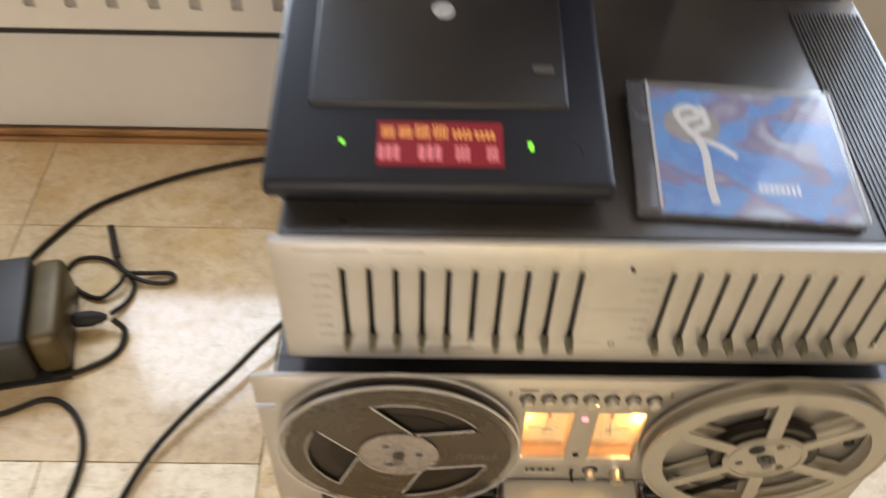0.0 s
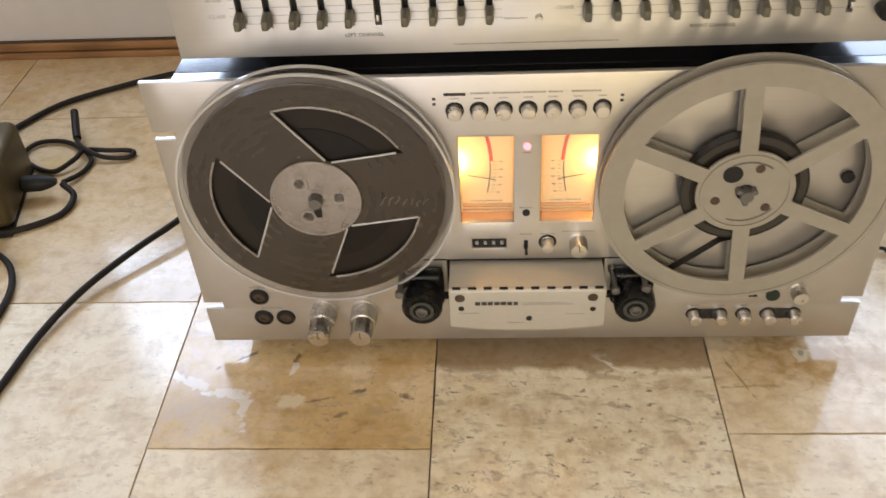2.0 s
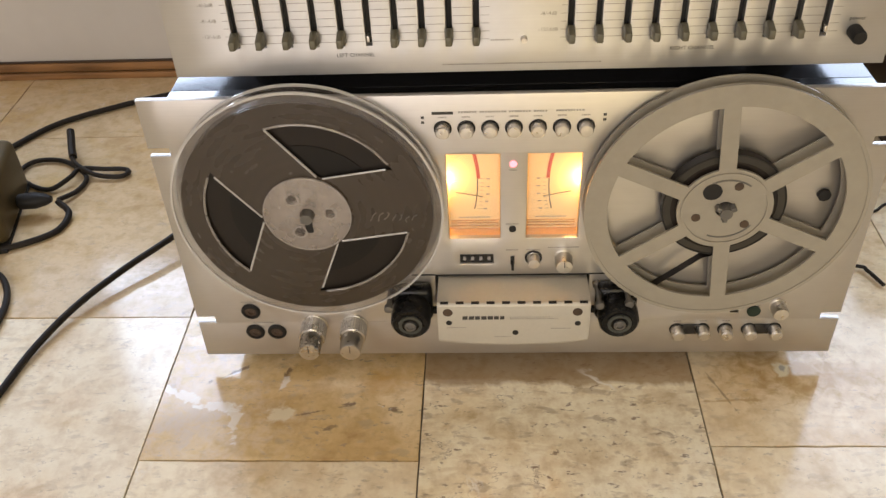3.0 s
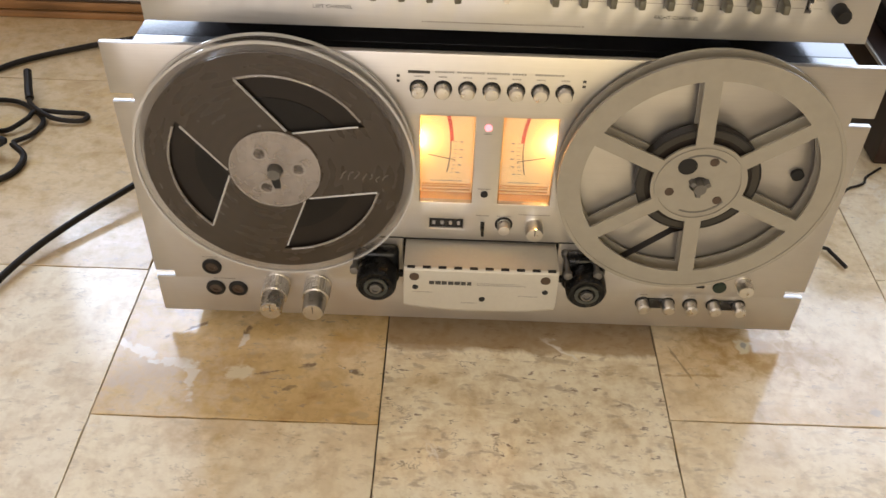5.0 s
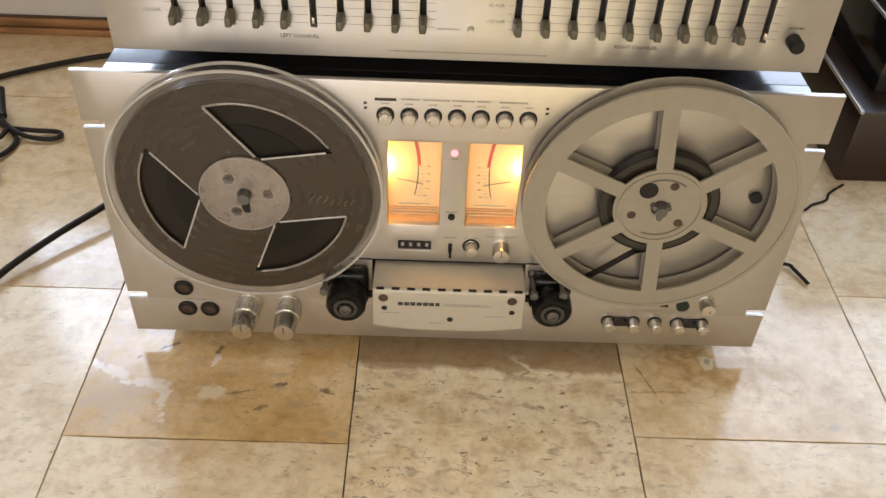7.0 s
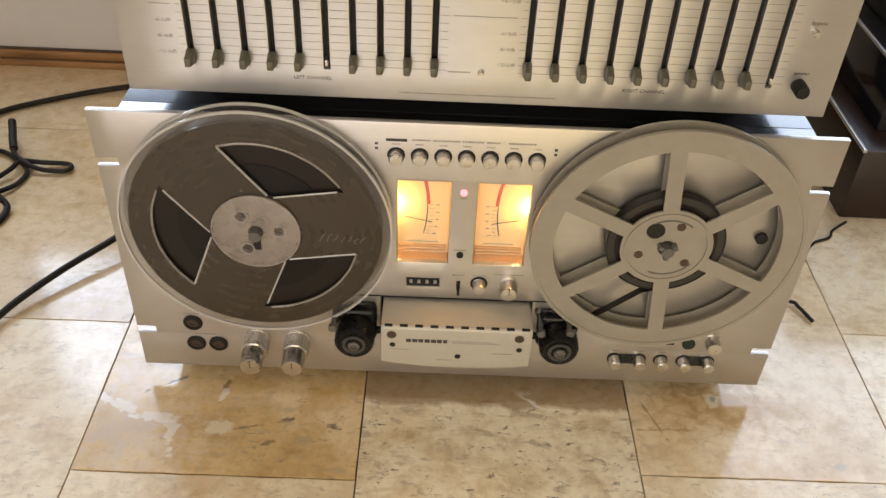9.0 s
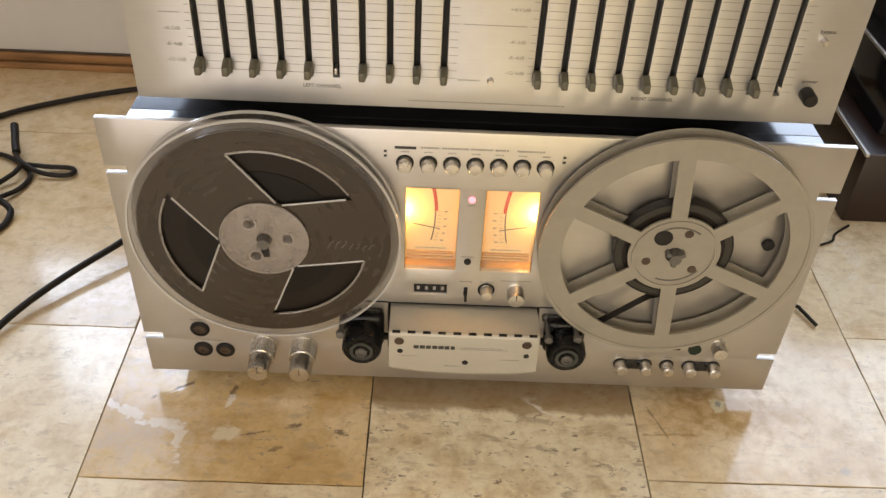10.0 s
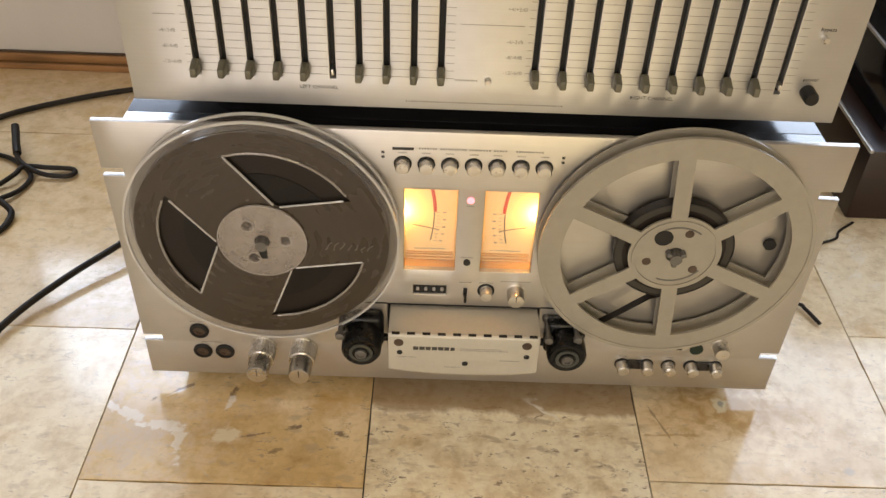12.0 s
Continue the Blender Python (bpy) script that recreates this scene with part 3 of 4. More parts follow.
# level meters
for (x0, x1, z0, z1), side in zip(METERS, (-1, 1)):
    hx0, hx1 = (x0 - 0.008, x1 + 0.001) if side < 0 else (x0 - 0.001, x1 + 0.008)
    meter = part("level_meter", holed_plate(B(), hx0, hx1, z0 - 0.001, z1 + 0.001, 0.0043, 0.0125, [(hx0 + 0.0007, hx1 - 0.0007, z0 - 0.0002, z1 + 0.0002)]),
                 AMBER, deck, "lit amber level meter")
    part("dial", box(B(), hx0 + 0.0001, hx1 - 0.0001, 0.0126, 0.0136, z0 - 0.0008, z1 + 0.0008), DIAL, meter, "cream dial card lit by a small lamp")
    part("lens", box(B(), x0 + 0.001, x1 - 0.001, 0.0014, 0.0020, z0 + 0.001, z1 - 0.001), GLASS, meter, "clear window").visible_shadow = False
    b = B()
    for dz, th in ((0.0070, 0.0004), (0.0050, 0.0005), (0.0022, 0.0010)):
        box(b, x0 + 0.001, x1 - 0.001, 0.0110, 0.0124, z0 + dz - th / 2, z0 + dz + th / 2)
    part("ledge", b, AMBER, meter, "stepped amber ledge")
    # scale arc: black below, red above
    cx, cz, ra = (x0 + x1) / 2 + side * 0.0980, 0.1668, 0.100

    def arc(a0, a1, th, ra=ra, cx=cx, cz=cz, side=side):
        bm2 = B()
        n2 = 16
        for k in range(n2):
            q = []
            for a, r in ((k, ra), (k + 1, ra), (k + 1, ra + th), (k, ra + th)):
                t2 = radians(a0 + (a1 - a0) * a / n2)
                q.append(bm2.verts.new((cx - side * r * math.cos(t2), 0.0124, cz + r * math.sin(t2))))
            bm2.faces.new(q)
        bmesh.ops.recalc_face_normals(bm2, faces=bm2.faces)
        return bm2

    part("scale_arc", arc(-12.5, 2.0, 0.0008), PRINT, meter, "black scale arc")
    part("red_arc", arc(2.2, 19.5, 0.0024), RED_PRINT, meter, "red overload arc")
    b = B()
    for k in range(9):
        t2 = radians(-12 + 1.75 * k)
        r = ra + 0.0035
        x, z = cx - side * r * math.cos(t2), cz + r * math.sin(t2)
        box(b, x - 0.0011, x + 0.0011, 0.0122, 0.0125, z - 0.00014, z + 0.00014)
        if k % 2 == 0:
            box(b, x - side * 0.0042 - 0.0012, x - side * 0.0042 + 0.0012, 0.0122, 0.0125, z - 0.0004, z + 0.0004)
    bars(b, (x0 + x1) / 2, z0 + 0.0095, 9, 0.022, 0.0009, 0.0125)
    tagged(part("scale_marks", b, GREY_INK, meter), kind="stuff")
    b = B()
    tube(b, [((x0 + x1) / 2 + side * 0.013, 0.010, (z0 + z1) / 2 - 0.0020), ((x0 + x1) / 2 - side * 0.006, 0.010, (z0 + z1) / 2 - 0.0060)], 0.0003, 6)
    part("needle", b, PRINT, meter, "thin black needle")
    ex = x0 - 0.0022 if side < 0 else x1 + 0.0022
    part("bulb", lathe(B(), [(0.0002, -0.0022), (0.0010, -0.0016), (0.0012, 0), (0.0010, 0.0016), (0.0002, 0.0022)], (ex - (0.0025 if side < 0 else -0.0025), 0.0080, 0.171), "z", 14), BULB, meter, "glowing meter lamp")
    bulb_lamp("meter_lamp", (ex, 0.0076, 0.171), 0.060, (1.0, 0.60, 0.20), 0.0012)

# counter
counter = part("tape_counter", box(B(), COUNTER[0] + 0.0002, COUNTER[1] - 0.0002, 0.0012, 0.0040, COUNTER[2] + 0.0002, COUNTER[3] - 0.0002), BLACK_GLOSS, deck, "black four-wheel tape counter")
for i in range(4):
    x = COUNTER[0] + 0.0031 + i * 0.0058
    part("digit_wheel", box(B(), x - 0.0011, x + 0.0011, 0.0006, 0.0012, 0.1082, 0.1114, 0.0002), GREY_INK, counter)

# red lamp, small dot, nubs
part("record_lamp", lathe(B(), [(0.0024, 0.0), (0.0024, 0.0008), (0.0016, 0.0014)], (-0.001, -0.0002, 0.1905), "y", 18), LED_RED, deck, "small red glowing lamp")
part("lock_button", lathe(B(), [(0.0025, 0.0), (0.0025, 0.0012)], (-0.001, 0, 0.1370), "y", 16), SLOT_BLACK, deck, "small black button")
for x, z in ((-0.0588, 0.2245), (0.0562, 0.2245)):
    for dz in (-0.0018, 0.0018):
        part("screw_dot", box(B(), x - 0.0010, x + 0.0010, -0.0004, 0.0, z + dz - 0.0008, z + dz + 0.0008), PRINT, deck)

# push buttons
for i in range(7):
    x = -0.0462 + 0.01515 * i
    ring = part("push_button", lathe(B(), [(0.0058, 0.0), (0.0058, 0.0005), (0.0050, 0.0007)], (x, 0, 0.2180), "y", 28), SLOT_BLACK, deck, "chrome push button in a dark ring")
    part("cap", lathe(B(), [(0.0046, 0.0007), (0.0046, 0.0058), (0.0039, 0.0068), (0.0010, 0.0070)], (x, 0, 0.2180), "y", 28), CHROME, ring, "chrome cap")
# toggle and small knobs
tg = part("toggle", box(B(), -0.0022, 0.0006, -0.0006, 0.0, 0.1050, 0.1125), SLOT_BLACK, deck, "black lever switch")
part("lever", box(B(), -0.0018, 0.0002, -0.0085, -0.0006, 0.1058, 0.1085, 0.0004), BLACK_RUBBER, tg)


def knob(x, z, r, h, label, mark=True):
    k = part("knob", lathe(B(), [(r * 1.12, 0.0), (r * 1.12, 0.0006), (r, 0.0008), (r, h * 0.80), (r * 0.90, h), (r * 0.2, h + 0.0003)], (x, 0, z), "y", 36), CHROME, deck, label)
    if mark:
        part("pointer", box(B(), x - 0.0003, x + 0.0003, -h - 0.0006, -h - 0.0003, z, z + r * 0.8), PRINT, k)
    return k


part("knob_collar", lathe(B(), [(0.0062, 0.0), (0.0062, 0.0005), (0.0054, 0.0007)], (0.0140, 0, 0.1110), "y", 28), SLOT_BLACK, deck, "black collar")
knob(0.0140, 0.1110, 0.0043, 0.008, "small chrome knob", False)
knob(0.0352, 0.1105, 0.0062, 0.011, "chrome knob with a pointer line")
# recording level knobs, stepped and fluted
for x in (-0.1512, -0.1205):
    k = part("level_knob", lathe(B(), [(0.0102, 0.0), (0.0102, 0.0012), (0.0096, 0.0014), (0.0096, 0.0150), (0.0090, 0.0155)], (x, 0, 0.0465), "y", 36), CHROME, deck, "stepped chrome level knob")
    part("outer_knob", lathe(B(), [(0.0086, 0.0155), (0.0080, 0.0285), (0.0072, 0.0302), (0.001, 0.0304)], (x, 0, 0.0465), "y", 36), CHROME, k)
    b = B()
    for j in range(30):
        t2 = 2 * math.pi * j / 30
        px, pz = x + 0.0096 * math.cos(t2), 0.0465 + 0.0096 * math.sin(t2)
        box(b, px - 0.0003, px + 0.0003, -0.0146, -0.0016, pz - 0.0003, pz + 0.0003)
    part("fluting", b, ALU, k)
    part("pointer", box(B(), x - 0.0003, x + 0.0003, -0.0307, -0.0303, 0.0465, 0.0530), PRINT, k)
# sockets
for x, z in ((-0.1980, 0.0612), (-0.1980, 0.0400), (-0.1812, 0.0400)):
    s = part("jack_socket", lathe(B(), [(0.0072, 0.0), (0.0072, 0.0010), (0.0060, 0.0022), (0.0046, 0.0022), (0.0042, 0.0003)], (x, 0, z), "y", 30), BLACK_RUBBER, deck, "black headphone socket")
    part("hole", lathe(B(), [(0.0047, 0.0004), (0.0047, 0.0012), (0.0022, 0.0013), (0.0019, 0.0006)], (x, 0, z), "y", 20), UMBER, s)
# transport keys
for x in (0.1232, 0.1420, 0.1590, 0.1765, 0.1950):
    k = part("transport_key", lathe(B(), [(0.0056, 0.0), (0.0056, 0.0006)], (x, 0, 0.0400), "y", 26), SLOT_BLACK, deck, "chrome transport key")
    part("cap", lathe(B(), [(0.0046, 0.0006), (0.0046, 0.0085), (0.0036, 0.0095), (0.0008, 0.0097)], (x, 0, 0.0400), "y", 26), CHROME, k)
for x in (0.1326, 0.1858):
    part("key_plate", box(B(), x - 0.0058, x + 0.0058, -0.0010, 0.0, 0.0352, 0.0448, 0.0003), BLACK_GLOSS, deck, "black plate between keys")
knob(0.1940, 0.0625, 0.0058, 0.010, "small chrome knob", False)
part("lamp_lens", lathe(B(), [(0.0050, 0.0), (0.0050, 0.0012)], (0.1772, 0, 0.0580), "y", 20), GREEN_PAINT, deck, "dark green indicator")
part("lamp_lens", box(B(), 0.1600, 0.1660, -0.0010, 0.0, 0.0572, 0.0590), BLACK_GLOSS, deck)

# printed marks
b = B()
box(b, -0.0528, -0.0392, -0.0002, 0.0, 0.2282, 0.2302)
part("legend", b, PRINT, deck, "black printed legend bar")
b = B()
for i, (x, w, c) in enumerate(((-0.0300, 0.012, 4), (-0.0140, 0.017, 6), (0.0030, 0.014, 5), (0.0160, 0.009, 3), (0.0345, 0.018, 6))):
    bars(b, x, 0.2297, c, w, 0.0013, 0.0, seed=i)
for i in range(7):
    bars(b, -0.0462 + 0.01515 * i, 0.2262, 3, 0.0056, 0.0010, 0.0, seed=i + 9)
for i, (x, z, w, c) in enumerate(((-0.001, 0.1855, 0.005, 3), (-0.001, 0.1410, 0.009, 5), (-0.001, 0.1180, 0.009, 5), (0.0140, 0.1180, 0.010, 5), (0.0350, 0.1200, 0.022, 9),
                                  (-0.198, 0.0705, 0.012, 5), (-0.190, 0.0495, 0.016, 6), (-0.1512, 0.0605, 0.014, 5), (-0.1205, 0.0605, 0.014, 5),
                                  (0.1232, 0.0480, 0.006, 2), (0.1420, 0.0480, 0.006, 2), (0.1590, 0.0480, 0.006, 2))):
    bars(b, x, z, c, w, 0.0009, 0.0, seed=i + 30)
tagged(part("printing", b, PRINT_GREY, deck, "fine grey printed captions"), kind="stuff")

# panel joint lines round the head block
b = B()
box(b, -0.108, -0.0566, -0.0003, 0.0, 0.0950, 0.0962)
box(b, 0.0546, 0.078, -0.0003, 0.0, 0.0950, 0.0962)
box(b, -0.0565, 0.0545, -0.0003, 0.0, 0.0946, 0.0958)
part("panel_joint", b, SLOT_BLACK, deck)
part("head_recess", box(B(), -0.0563, 0.0543, 0.016, 0.0192, 0.0502, 0.0943), BLACK_CASE, deck)

# head cover: box standing proud, dashed slots on its brow, chamfered foot
b, loops = B(), []
for step in range(13):
    u = -1 + step / 6
    x, rise = -0.00075 + 0.05375 * u, 0.0042 * abs(u) ** 2.6
    loops.append([b.verts.new((x, y, z)) for y, z in ((0.014, 0.0930), (-0.0290, 0.0945), (-0.0310, 0.0925), (-0.0310, 0.0560 + rise), (-0.0285, 0.0525 + rise), (0.014, 0.0515))])
for q0, q1 in zip(loops, loops[1:]):
    for k in range(6):
        b.faces.new((q0[k], q0[(k + 1) % 6], q1[(k + 1) % 6], q1[k]))
b.faces.new(loops[0])
b.faces.new(loops[-1])
bmesh.ops.recalc_face_normals(b, faces=b.faces)
sharp = [e for e in b.edges if e.calc_face_angle() > 0.3]
bmesh.ops.bevel(b, geom=sharp, offset=0.0007, segments=2, affect="EDGES", profile=0.5)
cover = part("head_cover", b, ALU_COVER, deck, "satin aluminium head cover")
b = B()
for i in range(10):
    x = -0.0492 + 0.0108 * i
    box(b, x - 0.0028, x + 0.0028, -0.0303, -0.0282, 0.0940, 0.0948)
part("vent_dash", b, SLOT_BLACK, cover)
for x, z, r in ((-0.0470, 0.0868, 0.0035), (-0.0463, 0.0770, 0.0021), (0.0440, 0.0868, 0.0035), (0.0446, 0.0758, 0.0021), (0.0008, 0.0672, 0.0022)):
    part("screw_hole", lathe(B(), [(r, 0.0308), (r, 0.0313), (r * 0.8, 0.0315)], (x, 0, z), "y", 22), UMBER if r > 0.003 else SLOT_BLACK, cover)
# maker's mark as plain blocks
b = B()
bars(b, -0.0212, 0.0817, 4, 0.0310, 0.0032, -0.0311, 0.22, 4)
part("maker_mark", b, PRINT, cover, "black maker's mark")
b = B()
for r_, (x, z, w, c) in enumerate(((0.0120, 0.0822, 0.030, 12), (0.0140, 0.0806, 0.034, 14), (-0.0410, 0.0725, 0.014, 6), (0.0330, 0.0712, 0.014, 6), (-0.0080, 0.0632, 0.012, 5))):
    bars(b, x, z, c, w, 0.0007, -0.0311, 0.4, r_)
tagged(part("printing", b, PRINT_GREY, cover), kind="stuff")

def annulus(bm, r0, r1, y0, y1, seg=72):
    ring = []
    for r, y in ((r0, y0), (r1, y0), (r1, y1), (r0, y1)):
        ring.append([bm.verts.new((r * math.cos(2 * math.pi * k / seg), y, r * math.sin(2 * math.pi * k / seg))) for k in range(seg)])
    for i in range(4):
        q0, q1 = ring[i], ring[(i + 1) % 4]
        for k in range(seg):
            bm.faces.new((q0[k], q0[(k + 1) % seg], q1[(k + 1) % seg], q1[k]))
    bmesh.ops.recalc_face_normals(bm, faces=bm.faces)
    return bm


def annulus_at(bm, r0, r1, y0, y1, x, z, seg=40):
    """A flat ring facing the viewer, centred on (x, z)."""
    annulus(bm, r0, r1, y0, y1, seg)
    bmesh.ops.translate(bm, verts=bm.verts, vec=(x, 0, z))
    return bm


# tape guides and tension rollers beside the head block
for sx in (-1, 1):
    cx = 0.0742 * sx
    g = part("roller_block", box(B(), cx - 0.0150, cx + 0.0150, -0.0120, -0.0003, 0.0600, 0.0905, 0.004, 3), ROLLER_BLACK, deck, "black roller block")
    part("roller", lathe(B(), [(0.0060, 0.010), (0.0142, 0.0125), (0.0146, 0.018), (0.0142, 0.027), (0.0125, 0.0295), (0.0080, 0.0290), (0.0075, 0.0300), (0.001, 0.0302)], (cx, 0, 0.0735), "y", 40), ROLLER_BLACK, g, "black rubber roller")
    part("roller_ring", annulus_at(B(), 0.0062, 0.0085, -0.0302, -0.0285, cx, 0.0735), ROLLER_RING, g)
    part("roller_cap", lathe(B(), [(0.0042, 0.0302), (0.0042, 0.0318), (0.0025, 0.0322), (0.0022, 0.0312)], (cx, 0, 0.0735), "y", 24), SPINDLE, g)
    for px, pz in (((-0.0895, 0.0850),) if sx < 0 else ((0.0600, 0.0870), (0.0805, 0.0880))):
        part("guide_pin", lathe(B(), [(0.0030, 0.0), (0.0030, 0.004), (0.0019, 0.005), (0.0019, 0.022), (0.0032, 0.0225), (0.0030, 0.026), (0.0008, 0.0265)], (px, 0, pz), "y", 20), SPINDLE, g, "steel guide pin")
    part("tension_arm", box(B(), min(sx * 0.0560, cx), max(sx * 0.0560, cx), -0.0080, -0.0040, 0.0640, 0.0690, 0.001), BLACK_RUBBER, g)


# ---------------------------------------------------------------- reels
def sector_flange(bm, r_in, r_out, windows, inner, outer, y0, y1, start=0.0):
    """A round flange with straight-sided windows. inner, outer: (radius, half angle in degrees) at a window's foot and top."""
    pitch, n_open, n_solid, steps = 360.0 / windows, 14, 10, 5
    p0 = Vector((inner[0] * math.cos(radians(inner[1])), inner[0] * math.sin(radians(inner[1]))))
    p1 = Vector((outer[0] * math.cos(radians(outer[1])), outer[0] * math.sin(radians(outer[1]))))
    rows = [(r_in, inner[1])]
    for k in range(steps + 1):
        p = p0.lerp(p1, k / steps)
        rows.append((p.length, math.degrees(math.atan2(p.y, p.x))))
    rows.append((r_out, outer[1]))
    cols = windows * (n_open + n_solid)

    def angle(k, half):
        w, c = divmod(k, n_open + n_solid)
        a = -half + 2 * half * c / n_open if c <= n_open else half + (pitch - 2 * half) * (c - n_open) / n_solid
        return radians(start + w * pitch + a)

    def is_open(k, j):
        return 1 <= j <= steps and (k % cols) % (n_open + n_solid) < n_open

    vf, vb = ([[bm.verts.new((r * math.cos(angle(k, h)), y, r * math.sin(angle(k, h)))) for k in range(cols)] for r, h in rows] for y in (y0, y1))
    last = len(rows) - 2
    for j in range(last + 1):
        for k in range(cols):
            if is_open(k, j):
                continue
            k1 = (k + 1) % cols
            bm.faces.new((vf[j][k], vf[j][k1], vf[j + 1][k1], vf[j + 1][k]))
            bm.faces.new((vb[j][k], vb[j + 1][k], vb[j + 1][k1], vb[j][k1]))
            if j == 0 or is_open(k, j - 1):
                bm.faces.new((vf[j][k], vb[j][k], vb[j][k1], vf[j][k1]))
            if j == last or is_open(k, j + 1):
                bm.faces.new((vf[j + 1][k], vf[j + 1][k1], vb[j + 1][k1], vb[j + 1][k]))
            if is_open(k1, j):
                bm.faces.new((vf[j][k1], vf[j + 1][k1], vb[j + 1][k1], vb[j][k1]))
            if is_open((k - 1) % cols, j):
                bm.faces.new((vf[j][k], vb[j][k], vb[j + 1][k], vf[j + 1][k]))
    bmesh.ops.delete(bm, geom=[v2 for v2 in bm.verts if not v2.link_faces], context="VERTS")
    bmesh.ops.recalc_face_normals(bm, faces=bm.faces)
    return bm


def disc(bm, r, y0, y1, x=0.0, z=0.0, seg=30):
    return lathe(bm, [(r, -y1), (r, -y0)], (x, 0, z), "y", seg)


REEL_R, REEL_Z = 0.0910, 0.1630


def spindle(parent, vanes=(90, 210, 330)):
    s = part("spindle", disc(B(), 0.0040, -0.0225, -0.004), SPINDLE, parent, "grey three-vane spindle")
    for a in vanes:
        b2 = box(B(), 0.001, 0.0072, -0.0215, -0.0110, -0.0016, 0.0016, 0.0005)
        bmesh.ops.rotate(b2, verts=b2.verts, cent=(0, 0, 0), matrix=Matrix.Rotation(radians(a), 3, "Y"))
        part("vane", b2, SPINDLE, s)


reel = thing("full_tape_reel", "clear plastic reel full of dark brown tape", "tape reel", (-0.1385, 0, REEL_Z), "reels on the deck")
part("rear_flange", annulus(B(), 0.0300, REEL_R, -0.0050, -0.0038, 120), CLEAR, reel)
part("tape_pack", annulus(B(), 0.0300, 0.0842, -0.0126, -0.0056, 96), TAPE, reel, "dark brown wound tape")
part("inner_winding", annulus(B(), 0.0300, 0.0522, -0.0130, -0.0127, 96), TAPE_INNER, reel, "darker inner winding")
scrawl = random.Random(4)
for k in range(7):
    r, z0 = 0.0430 + 0.0046 * k, scrawl.uniform(-0.0040, -0.0015)
    pts = [(r + scrawl.uniform(-0.0012, 0.0012) + 0.0008 * q, -0.0153, z0 + scrawl.uniform(0.0012, 0.0026) * q) for q in range(4)]
    b = tube(B(), pts, 0.00042, 6)
    bmesh.ops.rotate(b, verts=b.verts, cent=(0, 0, 0), matrix=Matrix.Rotation(radians(4), 3, "Y"))
    part("pen_mark", b, PEN_PALE, reel, "faint pale pen mark")
part("front_flange", sector_flange(B(), 0.029, 0.0840, 3, (0.0312, 4), (0.0685, 38), -0.0152, -0.0140, 68), SMOKY, reel, "smoky hazy flange with three windows")
part("flange_rim", annulus(B(), 0.0841, REEL_R, -0.0152, -0.0140, 120), CLEAR, reel, "clear outer rim")
# glints on the flange edges and window rims come from paler plastic
part("flange_edge", annulus(B(), REEL_R - 0.0012, REEL_R + 0.0002, -0.0156, -0.0138, 120), EDGE_GLINT, reel, "flange edge with its glint in the pale colour")
part("flange_edge", annulus(B(), REEL_R - 0.0012, REEL_R + 0.0002, -0.0052, -0.0036, 120), EDGE_GLINT, reel)
for w in range(3):
    mid = 68 + 120 * w
    for a0, r0, a1, r1, th in ((4, 0.0312, 38, 0.0680, 0.0008), (-4, 0.0312, -36, 0.0650, 0.0007)):
        p0 = Vector((r0 * math.cos(radians(mid + a0)), -0.0153, r0 * math.sin(radians(mid + a0))))
        p1 = Vector((r1 * math.cos(radians(mid + a1)), -0.0153, r1 * math.sin(radians(mid + a1))))
        part("window_rim", tube(B(), [p0, p0.lerp(p1, 0.5), p1], th, 6), EDGE_GLINT if th > 0.0005 else RIM_GLINT, reel, "window rim with its highlight in the pale colour")
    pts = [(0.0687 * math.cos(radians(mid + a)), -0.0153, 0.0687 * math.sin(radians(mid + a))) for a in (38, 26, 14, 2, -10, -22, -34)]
    part("window_rim", tube(B(), pts, 0.0009, 6), RIM_GLINT, reel)
hub = part("hub", sector_flange(B(), 0.0052, 0.0295, 3, (0.0125, 14), (0.0185, 11), -0.0165, -0.0056, 5), CLEAR_HUB, reel, "clear hub with three holes")
part("hub_rim", annulus(B(), 0.0289, 0.0297, -0.0172, -0.0160, 80), RIM_GLINT, reel)
b = box(B(), -0.0026, 0.0026, -0.0171, -0.0168, -0.0145, 0.0030, 0.0)
part("key_slot", b, SLOT_BLACK, hub, "dark spindle key slot")
for a in (125, 245, 5):
    b = annulus(B(), 0.0040, 0.0050, -0.0172, -0.0158, 24)
    bmesh.ops.translate(b, verts=b.verts, vec=(0.0155 * math.cos(radians(a)), 0, 0.0155 * math.sin(radians(a))))
    part("hole_rim", b, RIM_GLINT, hub)
spindle(reel, ())

reel = thing("takeup_reel", "warm grey six-spoke reel with little tape", "tape reel", (0.1365, 0, REEL_Z), "reels on the deck")
part("rear_flange", sector_flange(B(), 0.006, REEL_R, 6, (0.031, 20.0), (0.0760, 26), -0.0050, -0.0036, 5), REEL_GREY, reel)
part("tape_pack", annulus(B(), 0.0270, 0.0400, -0.0125, -0.0056, 80), TAPE, reel, "thin pack of dark brown tape")
part("outer_winding", annulus(B(), 0.0392, 0.0402, -0.0132, -0.0126, 80), SLOT_BLACK, reel, "darker outer turns of tape")
part("tape_edge", annulus(B(), 0.0345, 0.0391, -0.0129, -0.0126, 80), TAPE_DULL, reel, "dull olive-brown tape edge")
